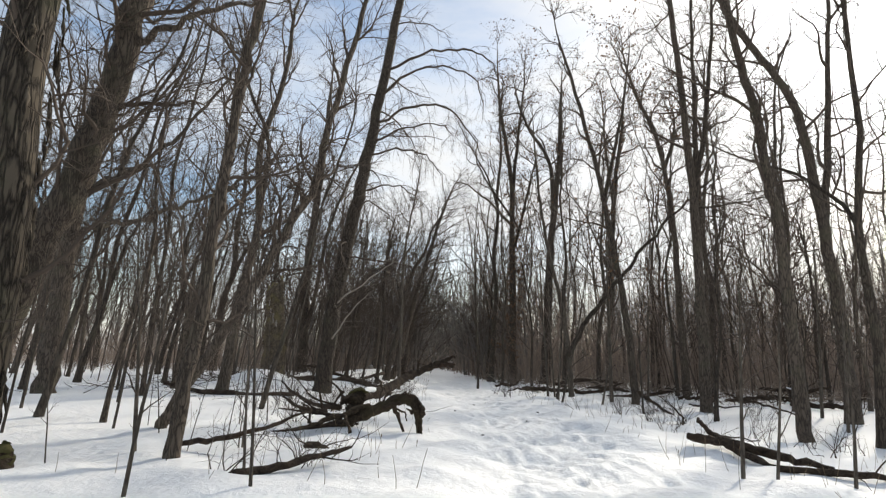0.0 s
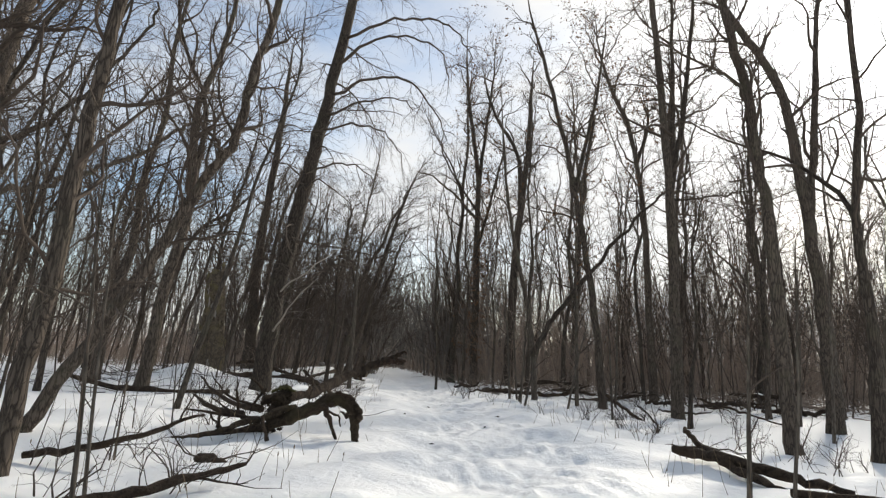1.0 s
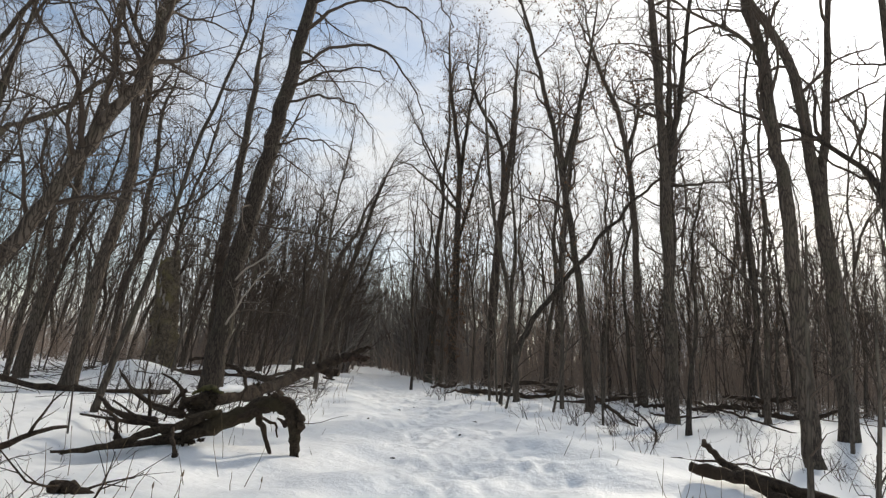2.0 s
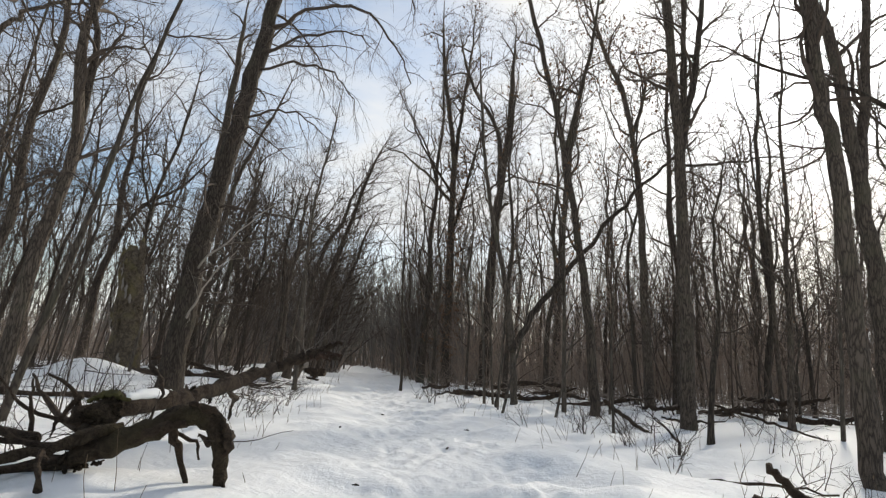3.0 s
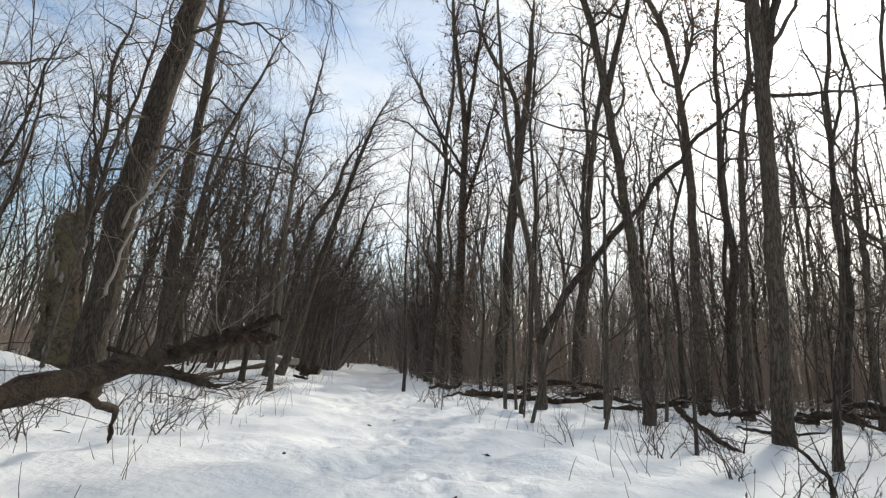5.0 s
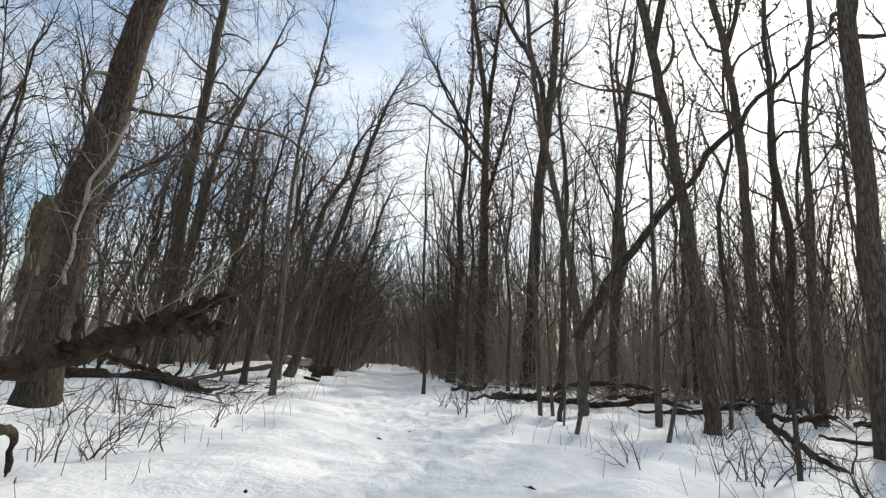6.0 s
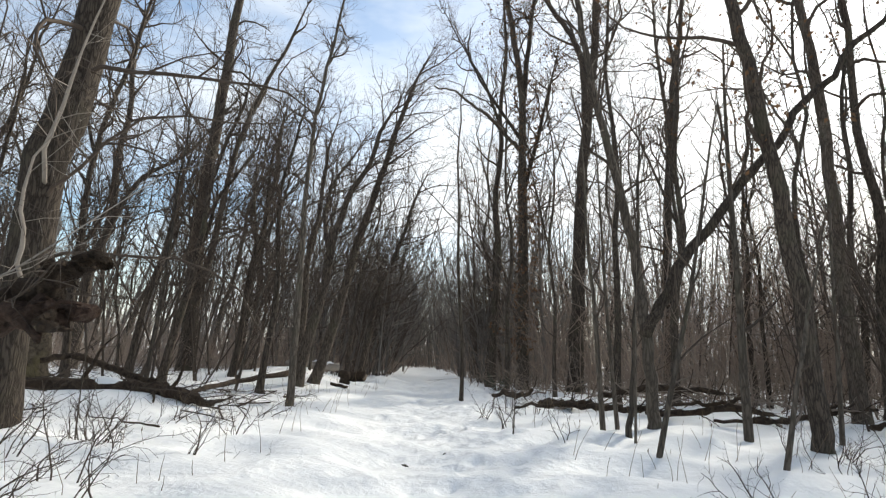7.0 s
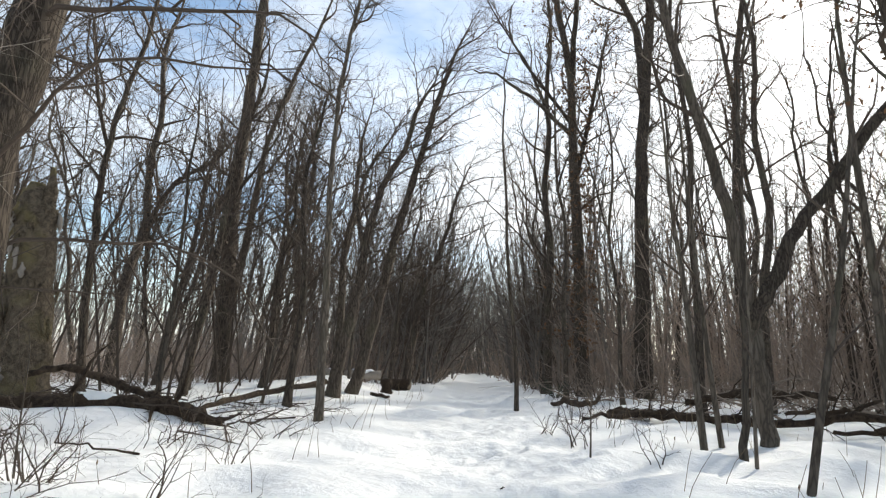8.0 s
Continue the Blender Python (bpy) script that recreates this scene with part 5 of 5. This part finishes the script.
# ---- undergrowth and far woods ----
def thicket(name, label, count, rule, heights, girth, twigs, mat, seed, spread=0.28, wander=0.2, first=0.1, bushy=0):
    """A tangle of thin stems over a stretch of the plan."""
    rng = np.random.default_rng(seed)
    stems, fine = [], []
    while len(stems) < count:
        x, y = rule(rng)
        if x is None:
            continue
        h = rng.uniform(*heights) * rng.uniform(0.6, 1.1)
        base = np.array([x, y, float(ground_z(x, y)) - 0.1])
        lean = 0.14 if x < trail_x(y) else -0.07
        line = shoot(rng, base, (rng.normal(lean, spread), rng.normal(0, spread), 1.0), h, rng.uniform(*girth), 4, 0.1, wander, 0.3)
        stems.append(line)
        fine += ramify(rng, line, twigs, min(h * 0.3, 1.9), line[1][0] * 0.5, 2, 44, 0.2, 0.3, first)
    if bushy:
        fine += [t for f in fine for t in ramify(rng, f, bushy, 0.6, 0.006, 2, 44, 0.2, 0.3, 0.2)]
    ob = new(name, mesh_of(name, joined(tubes(stems, 3), tubes(fine, 3)), mat))
    return tagged(ob, label, "undergrowth", kind="stuff")


def right_side(rng):
    x, y = rng.uniform(2, 46), rng.uniform(25, 70)
    off = x - trail_x(y)
    return (x, y) if off > 2.6 + 0.012 * y and y > 37 - 0.45 * min(x - 4, 12) and abs(x) < 0.95 * y + 4 else (None, None)


def left_side(rng):
    x, y = rng.uniform(-55, 0), rng.uniform(40, 76)
    off = trail_x(y) - x
    return (x, y) if off > 3.4 + 0.012 * y and y > 46 - 0.9 * max(0, 8 + x * 0.6) and abs(x) < 0.95 * y + 4 else (None, None)


def far_ring(rng):
    ang, dist = rng.uniform(-0.95, 0.95), rng.uniform(56, 140)
    x, y = dist * math.sin(ang), dist * math.cos(ang)
    return (x, y) if abs(x - trail_x(y)) > 1.6 or y > 95 else (None, None)


def behind(rng):
    ang, dist = rng.uniform(0.95, 5.33), rng.uniform(22, 70)
    return dist * math.sin(ang), dist * math.cos(ang)


thicket("thicket", "dense brown thicket of thin bare stems", 4200, right_side, (1.0, 5.5), (0.007, 0.015), 5, BRUSH, 21, 0.36, 0.32)
thicket("brush", "thin brown brush under the open woods", 1500, left_side, (1.0, 5.0), (0.007, 0.015), 6, DRY, 22, 0.4, 0.34)


def left_edge(rng):
    x, y = rng.uniform(-36, -2), rng.uniform(37, 60)
    off = trail_x(y) - x
    return (x, y) if off > 4.2 + 0.02 * y + 2.5 * rng.uniform() ** 2 and abs(x) < 0.95 * y and (x + 3) ** 2 + (y - 35.5) ** 2 > 5 else (None, None)


def right_edge(rng):
    x, y = rng.uniform(2, 34), rng.uniform(28, 52)
    return (x, y) if x - trail_x(y) > 3.2 + 0.03 * y and y > 37 - 0.4 * min(x - 4, 12) and x < 0.95 * y else (None, None)


thicket("underbrush", "soft tangle of fine brown twigs under the trees", 2600, left_edge, (1.4, 4.8), (0.007, 0.013), 8, DRY, 28, 0.6, 0.45)
thicket("young_trees", "slim young bare trees crowding the thicket", 550, right_edge, (4.0, 10.0), (0.018, 0.04), 16, DRY, 29, 0.13, 0.18)
thicket("far_undergrowth", "distant brown undergrowth between the trees", 1700, far_ring, (2.0, 8.0), (0.016, 0.035), 4, DRY, 23, 0.34, 0.3)
thicket("distant_woods", "distant bare woods closing the view", 1800, far_ring, (11, 21), (0.05, 0.13), 9, FAR, 24, 0.06, 0.1)


def arching_zone(rng):
    y = rng.uniform(30, 78)
    side = -1 if rng.uniform() < 0.72 else 1
    off = 2.5 + abs(rng.normal(0, 3.8))
    if y < 47 and side > 0 or y < 45 and side < 0 and off < 6:
        return None, None
    return trail_x(y) + side * off, y


def left_woods(rng):
    x, y = rng.uniform(-34, -9.5), rng.uniform(21, 52)
    return (x, y) if x > -0.9 * y - 2 else (None, None)


def right_woods(rng):
    x, y = rng.uniform(11, 36), rng.uniform(26, 50)
    return (x, y) if x < 0.95 * y else (None, None)


thicket("arching_growth", "slim young bare trees arching towards the path", 340, arching_zone, (6.0, 12.5), (0.018, 0.045), 20, TWIG, 33, 0.13, 0.16, 0.32, 2)
thicket("slim_woods", "slim tall bare trees crowding the open woods", 120, left_woods, (9.0, 17.0), (0.02, 0.05), 34, TWIG, 34, 0.1, 0.12, 0.42, 3)
thicket("slim_thicket_trees", "slim tall bare trees rising from the thicket", 200, right_woods, (7.0, 13.0), (0.018, 0.045), 26, TWIG, 35, 0.1, 0.13, 0.35, 2)


def trailside(rng):
    y = rng.uniform(44, 112)
    off = rng.choice([-1, 1]) * (2.2 + abs(rng.normal(0, 7)))
    return trail_x(y) + off * (1.0 if y < 95 else rng.uniform(0, 1)), y


thicket("trailside_woods", "slim bare trees crowding the far path", 800, trailside, (6, 17), (0.03, 0.1), 11, FAR, 26, 0.07, 0.12)
thicket("trailside_brush", "brown brush along the far path", 1300, trailside, (1.2, 4.5), (0.012, 0.026), 5, DRY, 27, 0.36, 0.3)
thicket("woods_behind", "bare woods round the clearing", 380, behind, (12, 19), (0.08, 0.17), 8, FAR, 25, 0.04, 0.06)


def path_end(rng):
    y = rng.uniform(82, 128)
    off = rng.normal(-1.5, 6.5)
    return (trail_x(y) + off, y) if y > 98 or abs(off) > 1.8 else (None, None)


thicket("path_end_woods", "tall bare woods closing the far end of the path", 330, path_end, (11, 19), (0.04, 0.11), 30, FAR, 36, 0.08, 0.12, 0.25)


def brushwood():
    """Dead sticks and branches lying about at the thicket's edge."""
    rng = np.random.default_rng(31)
    lines, fine = [], []
    while len(lines) < 460:
        x, y = rng.uniform(2.2, 26), rng.uniform(22, 44)
        if x - trail_x(y) < 2.9 or y < 31.5 - 0.5 * min(x - 3, 12) + rng.normal(0, 0.5):
            continue
        a = rng.uniform(0, 6.28)
        base = np.array([x, y, float(ground_z(x, y)) + abs(rng.normal(0, 0.3))])
        line = shoot(rng, base, (math.cos(a), math.sin(a), rng.uniform(-0.1, 0.6)), rng.uniform(0.8, 2.6), rng.uniform(0.01, 0.035), 6, -0.3, 0.2)
        lines.append(line)
        fine += ramify(rng, line, 4, 0.6, 0.007, 3, 45, 0.2, 0.2)
    ob = new("brushwood", mesh_of("brushwood", joined(tubes(lines, 4), tubes(fine, 3)), BRUSH))
    tagged(ob, "tangle of dead sticks and fallen branches on snow", "brushwood", kind="stuff")


brushwood()


def dead_sticks():
    """Sticks and thin dead branches strewn on the open snow under the trees."""
    rng = np.random.default_rng(32)
    lines, fine = [], []
    while len(lines) < 240:
        x, y = rng.uniform(-13, -2.2), rng.uniform(17.5, 31)
        if y < 23 - 0.2 * x and rng.uniform() < 0.6 or x > -3.7 and y < 24.5:
            continue
        a = rng.normal(0, 0.6) + (math.pi if rng.uniform() < 0.5 else 0)
        base = np.array([x, y, float(ground_z(x, y)) + rng.uniform(0.0, 0.12)])
        line = shoot(rng, base, (math.cos(a), math.sin(a), rng.uniform(-0.05, 0.3)), rng.uniform(0.5, 2.0), rng.uniform(0.006, 0.012 + 0.0012 * (y - 17)), 6, -0.2, 0.16)
        lines.append(line)
        fine += ramify(rng, line, 4, 0.5, 0.006, 3, 48, 0.3, 0.2)
    ob = new("dead_sticks", mesh_of("dead_sticks", joined(tubes(lines, 5), tubes(fine, 3)), TWIG))
    tagged(ob, "dark dead sticks strewn on open snow", "brushwood", kind="stuff")


dead_sticks()
